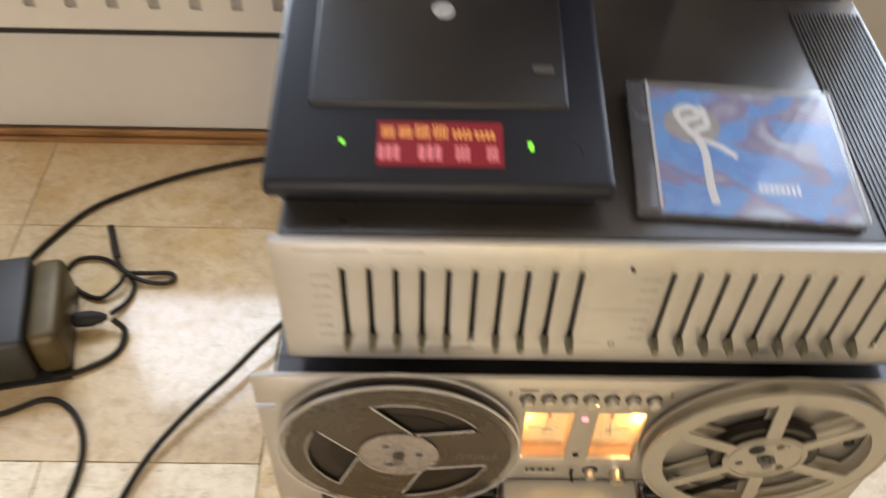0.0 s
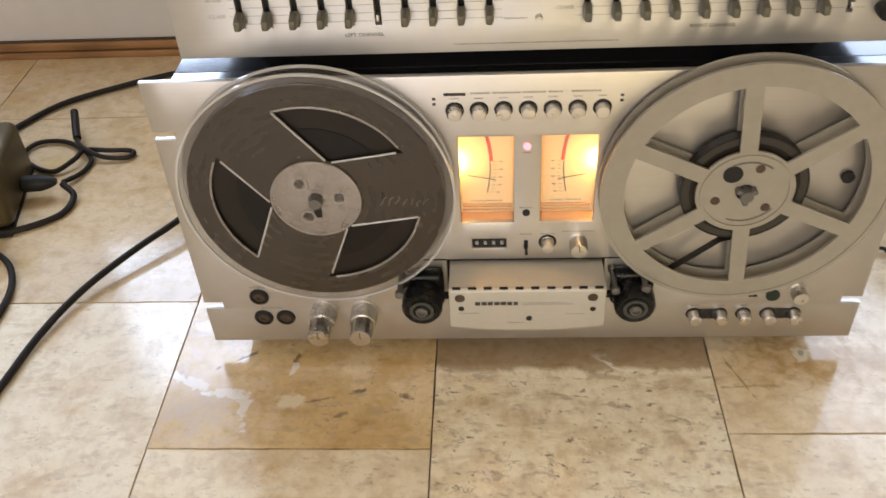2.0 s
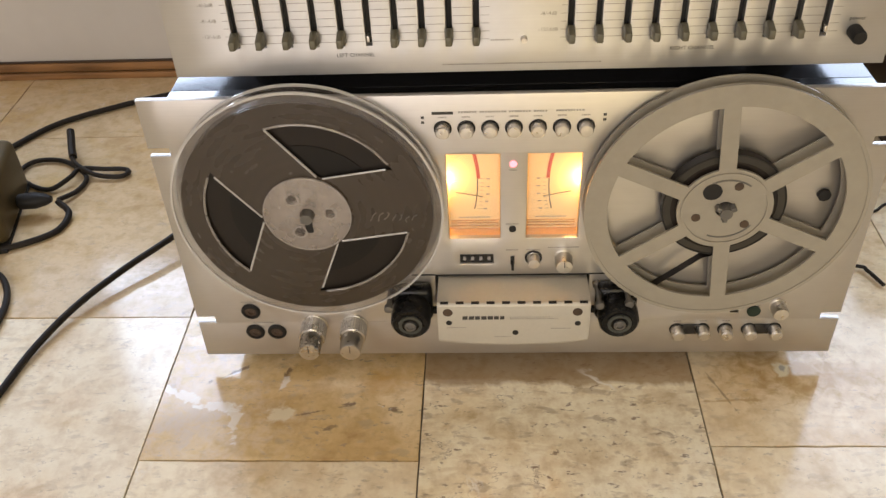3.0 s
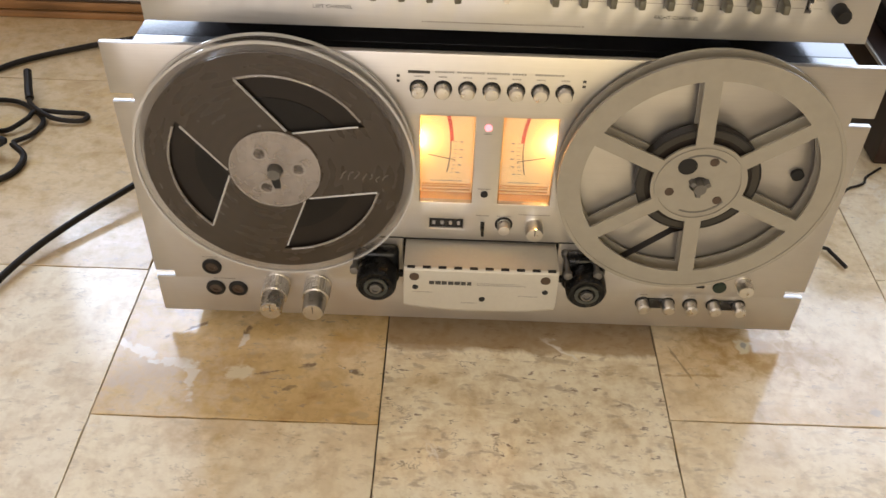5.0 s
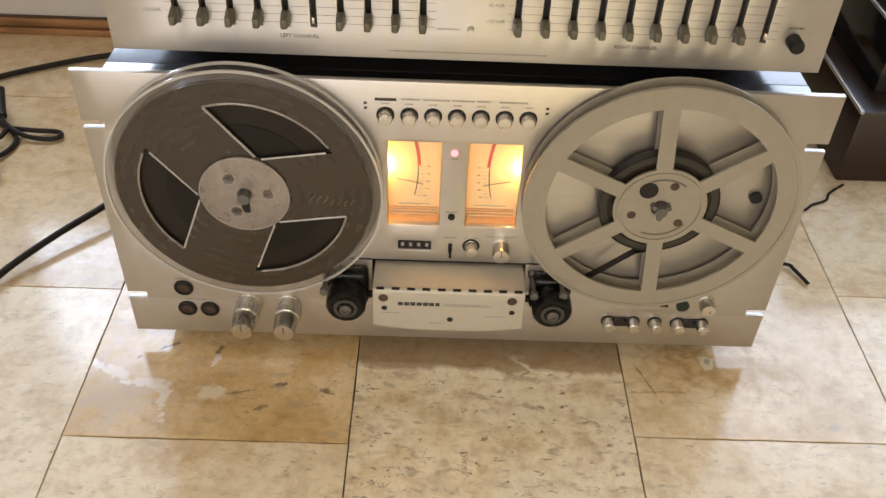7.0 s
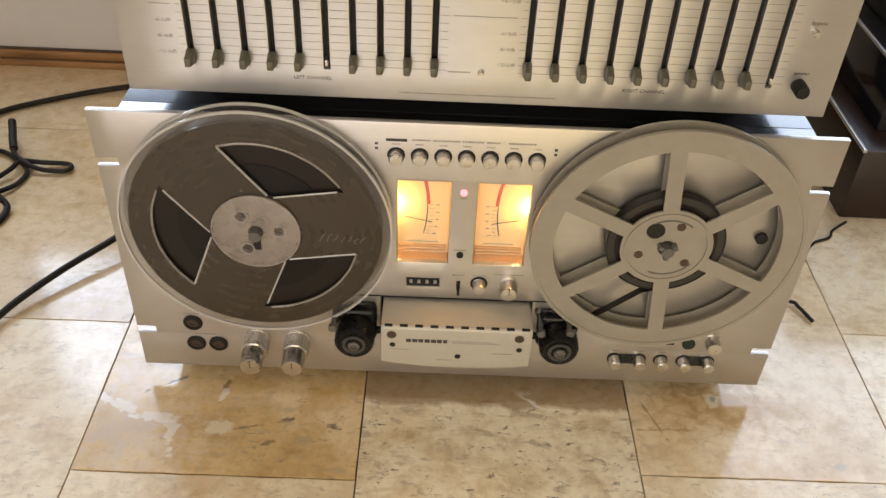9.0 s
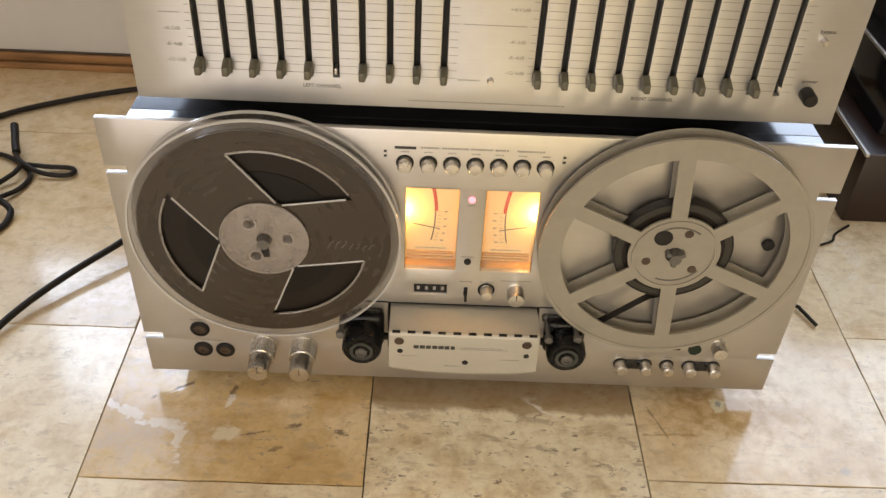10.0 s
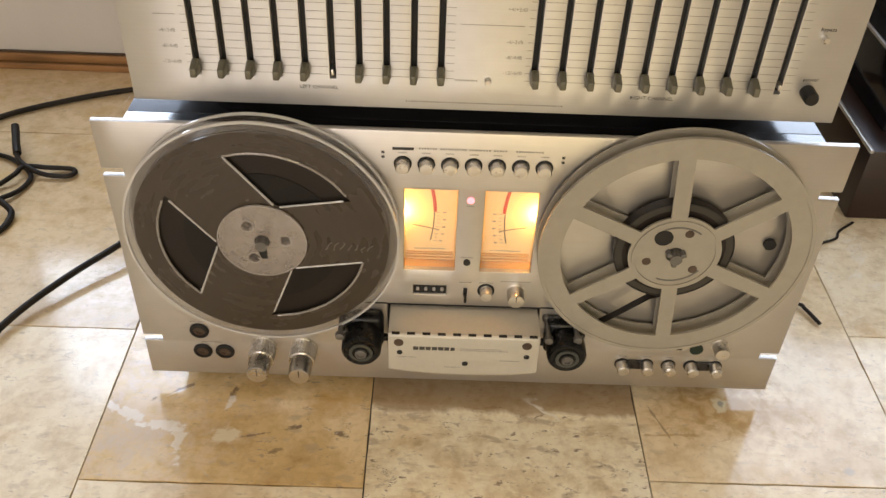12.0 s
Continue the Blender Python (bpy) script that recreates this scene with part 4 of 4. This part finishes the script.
for a0, a1 in ((52, 118), (248, 325)):
    b = B()
    for k in range(12):
        quad = []
        for q, r in ((k, 0.0222), (k + 1, 0.0222), (k + 1, 0.0234), (k, 0.0234)):
            t2 = radians(a0 + (a1 - a0) * q / 12)
            quad.append((r * math.cos(t2), r * math.sin(t2)))
        low, up = ([b.verts.new((x, y, z)) for x, z in quad] for y in (-0.0161, -0.0164))
        b.faces.new(up)
        for c in range(4):
            b.faces.new((low[c], low[(c + 1) % 4], up[(c + 1) % 4], up[c]))
    bmesh.ops.recalc_face_normals(b, faces=b.faces)
    part("hub_arc", b, SPINDLE, reel, "moulded arc groove")
b = sector_flange(B(), 0.006, REEL_R, 6, (0.031, 20.0), (0.0760, 26), -0.0162, -0.0146, 5)
part("front_flange", b, REEL_GREY, reel, "grey flange with six spokes")
part("flange_lip", annulus(B(), REEL_R - 0.0022, REEL_R + 0.0003, -0.0168, -0.0142, 120), REEL_GREY, reel)
part("flange_lip", annulus(B(), REEL_R - 0.0022, REEL_R + 0.0003, -0.0054, -0.0034, 120), REEL_GREY, reel)
part("hub_rim", annulus(B(), 0.0268, 0.0285, -0.0172, -0.0160, 80), REEL_GREY, reel)
part("hub", annulus(B(), 0.006, 0.0265, -0.0144, -0.0056, 60), REEL_GREY, reel)
for a, r, rr in ((70, 0.019, 0.0030), (200, 0.019, 0.0030), (320, 0.019, 0.0030), (125, 0.017, 0.0062)):
    part("hub_hole", disc(B(), rr, -0.0166, -0.0158, r * math.cos(radians(a)), r * math.sin(radians(a)), 24), SLOT_BLACK if rr > 0.005 else UMBER, reel)
spindle(reel)


def ribbon(pts):
    """A strip of quarter-inch tape on edge, through (x, z) points."""
    bm2, rows2 = B(), []
    for x, z in pts:
        rows2.append([bm2.verts.new((x, y, z + d)) for y, d in ((-0.0125, 0.00008), (-0.0062, 0.00008), (-0.0062, -0.00008), (-0.0125, -0.00008))])
    for q0, q1 in zip(rows2, rows2[1:]):
        for k in range(4):
            bm2.faces.new((q0[k], q0[(k + 1) % 4], q1[(k + 1) % 4], q1[k]))
    bm2.faces.new(rows2[0])
    bm2.faces.new(rows2[-1])
    bmesh.ops.recalc_face_normals(bm2, faces=bm2.faces)
    return bm2


part("tape_strip", ribbon([(-0.0520, -0.0810), (-0.0300, -0.0630), (-0.0080, -0.0440), (0.004, -0.0399)]), TAPE, reel, "tape running in from the roller")
part("stop_stud", lathe(B(), [(0.0042, 0.0), (0.0042, 0.003), (0.003, 0.0034)], (0.2045, 0, 0.1630), "y", 22), BLACK_RUBBER, deck, "black rubber stud")

# ---------------------------------------------------------------- graphic equaliser
eq = thing("graphic_equaliser", "silver ten-band graphic equaliser with sliders down, stacked on the tape deck", "equaliser")
EX0, EX1, EZ0, EZ1, EY = -0.2135, 0.2230, 0.2525, 0.3715, 0.010
SLOTX = [-0.1713 + 0.01639 * i for i in range(10)] + [0.0329 + 0.01664 * i for i in range(10)]
b = B()
holed_plate(b, EX0, EX1, EZ0, EZ1, EY, EY + 0.005, [(x - 0.0018, x + 0.0018, 0.2715, 0.3470) for x in SLOTX], 0.0005)
part("faceplate", b, ALU_EQ, eq, "brushed pale aluminium faceplate with twenty slots")
part("case", box(B(), EX0 + 0.003, EX1 - 0.003, EY + 0.012, 0.285, 0.2625, 0.3655, 0.0025), EQ_CASE, eq, "black steel case")
part("slot_backing", box(B(), EX0 + 0.01, EX1 - 0.01, EY + 0.0052, EY + 0.0118, 0.264, 0.362), SLOT_BLACK, eq)
for sx in (-0.17, 0.18):
    for sy in (0.06, 0.25):
        part("foot", lathe(B(), [(0.012, 0.2362), (0.013, 0.239), (0.013, 0.2623)], (sx, sy, 0), "z", 20), BLACK_RUBBER, eq, "black rubber foot")
for i in range(18):
    x = 0.163 + 0.0031 * i
    part("vent_rib", box(B(), x - 0.0008, x + 0.0008, 0.025, 0.262, 0.3650, 0.3668), EQ_CASE, eq)
for i, x in enumerate(SLOTX):
    if i in (5, 19):
        part("slider_stem", box(B(), x - 0.0008, x + 0.0008, EY - 0.003, EY + 0.005, 0.2750, 0.2790, 0.0003), CHROME, eq, "bare slider stem without a cap")
        continue
    b = B()
    box(b, x - 0.0025, x + 0.0025, EY - 0.0118, EY - 0.0004, 0.2732, 0.2828, 0.0012, 2)
    for v in b.verts:
        if v.co.y < EY - 0.008:
            v.co.z = 0.2778 + (v.co.z - 0.2778) * 0.62
            v.co.x = x + (v.co.x - x) * 0.8
    part("slider", b, LEVER, eq, "olive grey slider cap")
b = B()
for base in (0, 10):
    for j in range(15):
        z = 0.2744 + 0.0051 * j
        edges = [SLOTX[base] - 0.0085, *SLOTX[base:base + 10], SLOTX[base + 9] + 0.0105]
        for a, c in zip(edges, edges[1:]):
            box(b, a + 0.0026, c - 0.0026, EY - 0.00012, EY, z - 0.00016, z + 0.00016)
box(b, -0.1925, SLOTX[0] - 0.0085, EY - 0.00014, EY, 0.3099, 0.3103)
box(b, SLOTX[9] + 0.0105, SLOTX[10] - 0.0085, EY - 0.00014, EY, 0.3099, 0.3103)
tagged(part("scale_printing", b, PRINT_GREY, eq, "fine grey scale lines"), kind="stuff")
for cx in (-0.1858, 0.0195):
    for z, t in ((0.2795, "-12/-6dB"), (0.2897, "-8/-4dB"), (0.2999, "-4/-2dB"), (0.3203, "+4/+2dB"), (0.3305, "+8/+4dB"), (0.3407, "+12/+6dB")):
        lettering("scale_text", t, 0.0033, (cx, EY - 0.0001, z), PRINT_GREY, eq)
lettering("caption", "LEFT CHANNEL", 0.0034, (-0.0983, EY - 0.0001, 0.2655), PRINT, eq)
lettering("caption", "RIGHT CHANNEL", 0.0034, (0.1066, EY - 0.0001, 0.2655), PRINT, eq)
lettering("caption", "bypass", 0.0036, (0.2018, EY - 0.0001, 0.3150), PRINT, eq)
lettering("caption", "power", 0.0036, (0.2008, EY - 0.0001, 0.2822), PRINT, eq)
b = B()
bars(b, 0.0040, 0.2578, 34, 0.098, 0.0009, EY, 0.35, 2)
bars(b, -0.0080, 0.2735, 7, 0.014, 0.0010, EY, 0.35, 3)
bars(b, -0.1770, 0.3640, 16, 0.045, 0.0018, EY, 0.3, 5)
bars(b, -0.1330, 0.3640, 7, 0.024, 0.0016, EY, 0.3, 6)
for x in SLOTX:
    bars(b, x, 0.3505, 3, 0.0075, 0.0011, EY, 0.35, 7)
tagged(part("printing", b, PRINT_GREY, eq, "fine grey printed captions"), kind="stuff")
for x, z, r, h, m in ((0.0050, 0.2742, 0.0020, 0.004, CHROME), (0.2005, 0.3096, 0.0021, 0.005, CHROME), (0.2006, 0.2742, 0.0045, 0.011, BLACK_RUBBER), (0.0060, 0.3515, 0.0014, 0.002, SLOT_BLACK)):
    part("button", lathe(B(), [(r, 0.0), (r, h * 0.85), (r * 0.85, h), (r * 0.1, h)], (x, EY, z), "y", 26), m, eq, "black power button" if r > 0.005 else "small round button")

# ---------------------------------------------------------------- on top of the equaliser
TOP = 0.3668
player = thing("cd_player", "black top-loading disc player with lit red display on the equaliser", "cd player", (0, 0, 0))


def wedge(bm, x0, x1, y0, y1, z0, za, zb, bevel):
    """A box whose top slopes from za at the front to zb at the back."""
    box(bm, x0, x1, y0, y1, z0, za)
    for v2 in bm.verts:
        if v2.co.z > z0 + 0.001 and v2.co.y > (y0 + y1) / 2:
            v2.co.z = zb
    bmesh.ops.bevel(bm, geom=list(bm.edges), offset=bevel, segments=3, affect="EDGES", profile=0.5)
    return bm


PX0, PX1, PY0, PY1 = -0.2190, -0.0070, 0.036, 0.235
SLOPE = (0.425 - 0.394) / (PY1 - PY0)


def on_top(y):
    return 0.394 + SLOPE * (y - PY0)


part("body", wedge(B(), PX0, PX1, PY0, PY1, 0.380, 0.394, 0.425, 0.005), DARK_PLASTIC, player, "dark grey plastic body")
part("base", box(B(), PX0 + 0.008, PX1 - 0.008, PY0 + 0.012, PY1 - 0.004, TOP, 0.3815, 0.002), BLACK_GLOSS, player)
part("lid", wedge(B(), -0.195, -0.032, 0.096, 0.231, 0.392, on_top(0.096) + 0.003, on_top(0.231) + 0.003, 0.002), LID_PLASTIC, player, "smooth black lid")
tilt = math.degrees(math.atan(SLOPE))


def sloped(name, x0, x1, y0, y1, h, material, label="", lift=0.0006, parent=None):
    cx, cy = (x0 + x1) / 2, (y0 + y1) / 2
    ob2 = part(name, box(B(), -(x1 - x0) / 2, (x1 - x0) / 2, -(y1 - y0) / 2, (y1 - y0) / 2, 0, h), material, parent or player, label)
    ob2.matrix_local = pose(cx, cy, on_top(cy) + lift, tilt, 0, 0)
    return ob2


display = sloped("display", -0.151, -0.074, 0.050, 0.084, 0.0006, SEG_RED, "glowing red display window", 0.0001)
for i, (x, w, h) in enumerate(((-0.1440, 0.008, 0.009), (-0.1335, 0.008, 0.009), (-0.1230, 0.009, 0.010), (-0.1120, 0.009, 0.010), (-0.0985, 0.012, 0.007), (-0.0845, 0.013, 0.006))):
    for k in range(4):
        sloped("segment", x - w / 2 + k * w / 4, x - w / 2 + (k + 0.62) * w / 4, 0.0705, 0.0705 + h, 0.0003, SEG_AMBER, "", 0.0008)
for x, w in ((-0.143, 0.014), (-0.1180, 0.015), (-0.0985, 0.009), (-0.0805, 0.007)):
    for k in range(3):
        sloped("segment", x - w / 2 + k * w / 3, x - w / 2 + (k + 0.75) * w / 3, 0.0540, 0.0650, 0.0003, SEG_PINK, "", 0.0008)
sloped("status_lamp", -0.1735, -0.1710, 0.066, 0.0690, 0.0008, LED_GREEN, "small green lamp", 0.0003)
sloped("status_lamp", -0.0585, -0.0558, 0.063, 0.0685, 0.0008, LED_GREEN, "small green lamp", 0.0003)
sloped("emblem", -0.0530, -0.0400, 0.1230, 0.1290, 0.0004, SPINDLE, "pale badge", 0.0034)
emblem = part("emblem", lathe(B(), [(0.0075, 0), (0.0075, 0.0006), (0.006, 0.0008)], (0, 0, 0), "z", 24), PALE_BADGE, player, "round white badge")
emblem.matrix_local = pose(-0.1110, 0.178, on_top(0.178) + 0.0032, tilt, 0, 0)
for cx in (-0.1905, -0.0375):
    d = part("dial_button", lathe(B(), [(0.0135, 0), (0.0135, 0.0001), (0.0125, 0.0004), (0.0110, 0.0002), (0.001, 0.0001)], (0, 0, 0), "z", 36), DARK_PLASTIC, player, "round dished control")
    d.matrix_local = pose(cx, 0.0600, on_top(0.0600) - 0.0003, tilt, 0, 0)

case = thing("cd_case", "closed jewel case with a blue printed sleeve on the equaliser", "cd case", (0.0085, 0.0380, TOP), "", -4.0)
part("tray", box(B(), 0.001, 0.141, 0.001, 0.124, 0.0, 0.0045, 0.0008), CD_SPINE, case, "dark tray")
sleeve = part("sleeve", box(B(), 0.0155, 0.139, 0.002, 0.1225, 0.0047, 0.0052), SLEEVE, case, "blue and mauve printed sleeve")
part("spine", box(B(), 0.0005, 0.0135, 0.0005, 0.1245, 0.0047, 0.0092, 0.0006), CD_SPINE, case, "dark ribbed spine")
part("lid", box(B(), 0.0138, 0.1415, 0.0, 0.1250, 0.0058, 0.0098, 0.0006), CD_CLEAR, case, "clear scratched lid").visible_shadow = False
# highlights along two lid edges, laid on as pale strips
for a in ((0.0138, 0.0156, 0.001, 0.124), (0.1396, 0.1412, 0.001, 0.124)):
    part("lid_edge", box(B(), *a, 0.0098, 0.0102), EDGE_GLINT, case, "lid edge highlight as a pale strip")
# pale twisted shape and plain lettering blocks on the sleeve
b = B()
tube(b, [(0.052, 0.070, 0.0053), (0.040, 0.084, 0.0053), (0.034, 0.098, 0.0053), (0.046, 0.104, 0.0053), (0.058, 0.097, 0.0053), (0.060, 0.086, 0.0053), (0.048, 0.078, 0.0053), (0.054, 0.060, 0.0053), (0.054, 0.030, 0.0053), (0.056, 0.012, 0.0053)], 0.0036, 8)
for v in b.verts:
    v.co.z = 0.0052 + (v.co.z - 0.0052) * 0.04
    v.co.x = 0.034 + (v.co.x - 0.034) * 0.74
part("pale_shape", b, WHITE_INK, sleeve)
b = B()
tube(b, [(0.040, 0.090, 0.0053), (0.052, 0.094, 0.0053), (0.060, 0.104, 0.0053)], 0.0040, 8)
tube(b, [(0.052, 0.072, 0.0053), (0.068, 0.066, 0.0053), (0.082, 0.056, 0.0053)], 0.0026, 8)
for v in b.verts:
    v.co.z = 0.0052 + (v.co.z - 0.0052) * 0.05
    v.co.x = 0.034 + (v.co.x - 0.034) * 0.74
part("pale_shape", b, WHITE_INK, sleeve)
b = B()
lathe(b, [(0.0190, 0.0052), (0.0190, 0.00525)], (0.043, 0.086, 0), "z", 30)
part("dark_roundel", b, GREY_INK, sleeve)
b = B()
for k in range(8):
    box(b, 0.079 + k * 0.0034, 0.0813 + k * 0.0034, 0.0240, 0.0325, 0.0052, 0.00528)
part("title_block", b, WHITE_INK, sleeve)

# ---------------------------------------------------------------- things on the floor
# dark plinth with a pale trim, and the black box that stands on it
plinth = thing("low_stand", "low dark wood stand with a pale trim edge on the tiles", "stand")
part("body", box(B(), 0.394, 1.05, 0.250, 0.500, 0.0, 0.0815, 0.003), WOOD_DARK, plinth, "dark brown wood body")
part("trim", box(B(), 0.3925, 0.3965, 0.249, 0.500, 0.0790, 0.0830, 0.001), ALU_EQ, plinth, "pale metal trim")
unit = thing("black_unit", "glossy black cabinet with a pale edge on the low stand", "cabinet")
part("body", box(B(), 0.417, 1.04, 0.285, 0.500, 0.0817, 0.1495, 0.003), BLACK_GLOSS, unit)
part("trim", box(B(), 0.4155, 0.4185, 0.284, 0.500, 0.1475, 0.1510, 0.0008), ALU_EQ, unit, "pale metal trim")
part("upper_body", box(B(), 0.440, 1.03, 0.330, 0.496, 0.1496, 0.262, 0.004), BLACK_GLOSS, unit, "tall gloss black front")

# dark cabinet close behind the stack
cab = thing("wood_cabinet", "dark brown wooden cabinet against the wall behind the stack", "cabinet")
part("body", box(B(), -0.060, 0.250, 0.365, 0.500, 0.030, 0.960, 0.003), WOOD_DARK, cab)
part("plinth", box(B(), -0.050, 0.240, 0.380, 0.500, 0.0, 0.0298), BLACK_RUBBER, cab)
for x0, x1 in ((-0.055, 0.092), (0.097, 0.245)):
    door = part("door", box(B(), x0, x1, 0.3500, 0.3645, 0.045, 0.950, 0.003), WOOD_DARK, cab)
    part("handle", box(B(), (0.078 if x0 < 0 else 0.104), (0.085 if x0 < 0 else 0.111), 0.3420, 0.3498, 0.60, 0.68, 0.002), DARK_RED, door)

# voltage transformer
trafo = thing("power_transformer", "worn black and olive metal transformer block on the tiles", "transformer", (-0.533, 0.196, 0), "", 12)
part("core", box(B(), -0.075, 0.020, -0.055, 0.060, 0.004, 0.066, 0.006, 3), TRAFO_BLACK, trafo, "black lacquered core")
part("shell", box(B(), 0.0205, 0.052, -0.050, 0.056, 0.003, 0.062, 0.009, 3), TRAFO_GOLD, trafo, "olive gold end shell")
part("base_plate", box(B(), -0.078, 0.050, -0.058, 0.062, 0.0, 0.004, 0.001), BLACK_RUBBER, trafo)
plug = part("plug", lathe(B(), [(0.005, 0), (0.0080, 0.003), (0.0085, 0.018), (0.0060, 0.028), (0.003, 0.034)], (0, 0, 0), "z", 20), BLACK_RUBBER, trafo, "black rubber plug")
plug.matrix_local = pose(0.051, 0.005, 0.016, 0, 90, -4)


def cord(name, pts, r, label):
    return solid_thing(name, tube(B(), pts, r), CABLE, label, "cable")


cord("power_cable", [(-0.24, 0.482, 0.006), (-0.327, 0.470, 0.0040), (-0.392, 0.450, 0.0040), (-0.448, 0.424, 0.0040), (-0.510, 0.384, 0.0040), (-0.545, 0.334, 0.0040), (-0.562, 0.296, 0.006), (-0.572, 0.262, 0.020)], 0.0032, "black power cable running along the wall side to the transformer")
cord("power_cable", [(-0.19, 0.300, 0.03), (-0.235, 0.245, 0.026), (-0.283, 0.188, 0.020), (-0.312, 0.150, 0.016), (-0.345, 0.110, 0.012), (-0.374, 0.066, 0.008), (-0.393, 0.016, 0.005), (-0.405, -0.05, 0.0040), (-0.43, -0.16, 0.0040)], 0.0031, "thick black power cable arching off the tiles beside the deck")
cord("power_cable", [(-0.62, 0.075, 0.004), (-0.531, 0.106, 0.004), (-0.490, 0.124, 0.004), (-0.460, 0.110, 0.004), (-0.441, 0.074, 0.004), (-0.440, 0.025, 0.004), (-0.455, -0.05, 0.004)], 0.0030, "thin black cable bent on the tiles")
cord("tied_cord", [(-0.445, 0.215, 0.014), (-0.432, 0.205, 0.006), (-0.436, 0.180, 0.0032), (-0.462, 0.160, 0.0032), (-0.490, 0.150, 0.0032)], 0.0032, "black cord from the plug under the transformer")
tied = cord("tied_cord", [(-0.452, 0.228, 0.006), (-0.440, 0.246, 0.004), (-0.437, 0.268, 0.004), (-0.450, 0.285, 0.005), (-0.478, 0.305, 0.004), (-0.506, 0.304, 0.004), (-0.515, 0.284, 0.004), (-0.498, 0.262, 0.004),
                   (-0.470, 0.250, 0.004), (-0.452, 0.264, 0.009), (-0.446, 0.279, 0.010), (-0.424, 0.284, 0.006), (-0.402, 0.286, 0.004), (-0.396, 0.279, 0.004), (-0.404, 0.272, 0.004), (-0.428, 0.273, 0.006), (-0.449, 0.282, 0.012), (-0.462, 0.300, 0.010), (-0.466, 0.312, 0.012)], 0.0026, "black cord coiled and tied in loops on the tiles")
part("plug_end", tube(B(), [(-0.462, 0.302, 0.010), (-0.467, 0.314, 0.013), (-0.471, 0.326, 0.016), (-0.475, 0.337, 0.019), (-0.476, 0.340, 0.020)], 0.0042), CABLE, tied, "moulded connector at the end of the cord")
cord("cable_end", [(0.270, 0.120, 0.004), (0.304, 0.114, 0.004), (0.309, 0.108, 0.004), (0.317, 0.090, 0.003)], 0.0017, "short black cable end poking out on the tiles")
cord("thin_wire", [(0.24, 0.235, 0.003), (0.33, 0.196, 0.0022), (0.358, 0.207, 0.002), (0.372, 0.213, 0.003), (0.380, 0.226, 0.002), (0.398, 0.240, 0.003)], 0.0013, "thin dark wire on the tiles")

# ---------------------------------------------------------------- floor tiles
TW, TL, JOINT = 0.2040, 0.2985, 0.0007


def chipped_tile(seed):
    """A tile with slightly chipped arrises: outline points jittered by fractions of a millimetre."""
    rt, bm2, ring = random.Random(seed), B(), []
    a, c = JOINT / 2, 0.00025
    for (xa, ya), (xb, yb), count in (((a, a), (TW - a, a), 13), ((TW - a, a), (TW - a, TL - a), 19), ((TW - a, TL - a), (a, TL - a), 13), ((a, TL - a), (a, a), 19)):
        for k in range(count):
            t2 = k / count
            inn = abs(rt.gauss(0, 0.00024)) if k else 0.0002
            nx, ny = (-(yb - ya), xb - xa)
            ln = math.hypot(nx, ny)
            ring.append((xa + (xb - xa) * t2 + nx / ln * inn, ya + (yb - ya) * t2 + ny / ln * inn, nx / ln, ny / ln))
    top = [bm2.verts.new((x + nx * c, y + ny * c, 0.0)) for x, y, nx, ny in ring]
    mid = [bm2.verts.new((x, y, -0.0005)) for x, y, nx, ny in ring]
    low = [bm2.verts.new((x, y, -0.0040)) for x, y, nx, ny in ring]
    bm2.faces.new(top)
    for q0, q1 in ((top, mid), (mid, low)):
        for k in range(len(ring)):
            k1 = (k + 1) % len(ring)
            bm2.faces.new((q0[k1], q0[k], q1[k], q1[k1]))
    bmesh.ops.recalc_face_normals(bm2, faces=bm2.faces)
    return bm2


TILE = mesh_of("tile", chipped_tile(5), STONE_CREAM, False)
TILES = {STONE_CREAM: TILE}
for m in (STONE_BROWN, STONE_PALE, STONE_SEAMED, STONE_MARKED, STONE_STAINED, STONE_TAN):
    TILES[m] = TILE.copy()
    TILES[m].materials[0] = m
OFFSET = {-1: 0.060, 0: 0.060, 1: -0.092, 2: 0.060, 3: -0.079, 4: 0.0785}
rnd = random.Random(11)
for i in range(-6, 12):
    y0 = OFFSET.get(i, 0.060 if i % 2 == 0 else -0.085)
    for j in range(math.floor((FY0 - y0) / TL), 3):
        ya, yb = max(y0 + TL * j, FY0), min(y0 + TL * (j + 1), FY1)
        if yb - ya < 0.01:
            continue
        # the joint beside the transformer steps aside behind the second row
        x, x_next = (-0.477 + TW * q + (0.0035 if q == 3 else -0.110 if q == 0 and j >= 0 else 0.0) for q in (i, i + 1))
        pick = rnd.random()
        m = STONE_CREAM if pick < 0.5 else (STONE_PALE if pick < 0.78 else STONE_BROWN)
        m = {(1, 0): STONE_MARKED, (1, -1): STONE_CREAM, (2, -1): STONE_SEAMED, (3, 0): STONE_STAINED, (3, -1): STONE_CREAM, (0, -1): STONE_PALE, (0, 0): STONE_TAN, (0, 1): STONE_TAN, (1, 1): STONE_TAN, (-1, 0): STONE_TAN, (-1, 1): STONE_TAN, (-2, 0): STONE_CREAM, (-2, 1): STONE_TAN, (4, 0): STONE_PALE, (4, -1): STONE_CREAM, (4, 1): STONE_CREAM, (3, 1): STONE_CREAM, (5, 0): STONE_PALE, (5, 1): STONE_CREAM, (2, 0): STONE_CREAM}.get((i, j), m)
        ob = new("tile", TILES[m])
        ob.location, ob.scale = (x, ya, 0.0), ((x_next - x) / TW, (yb - ya) / TL, 1)
        ob.parent = floor
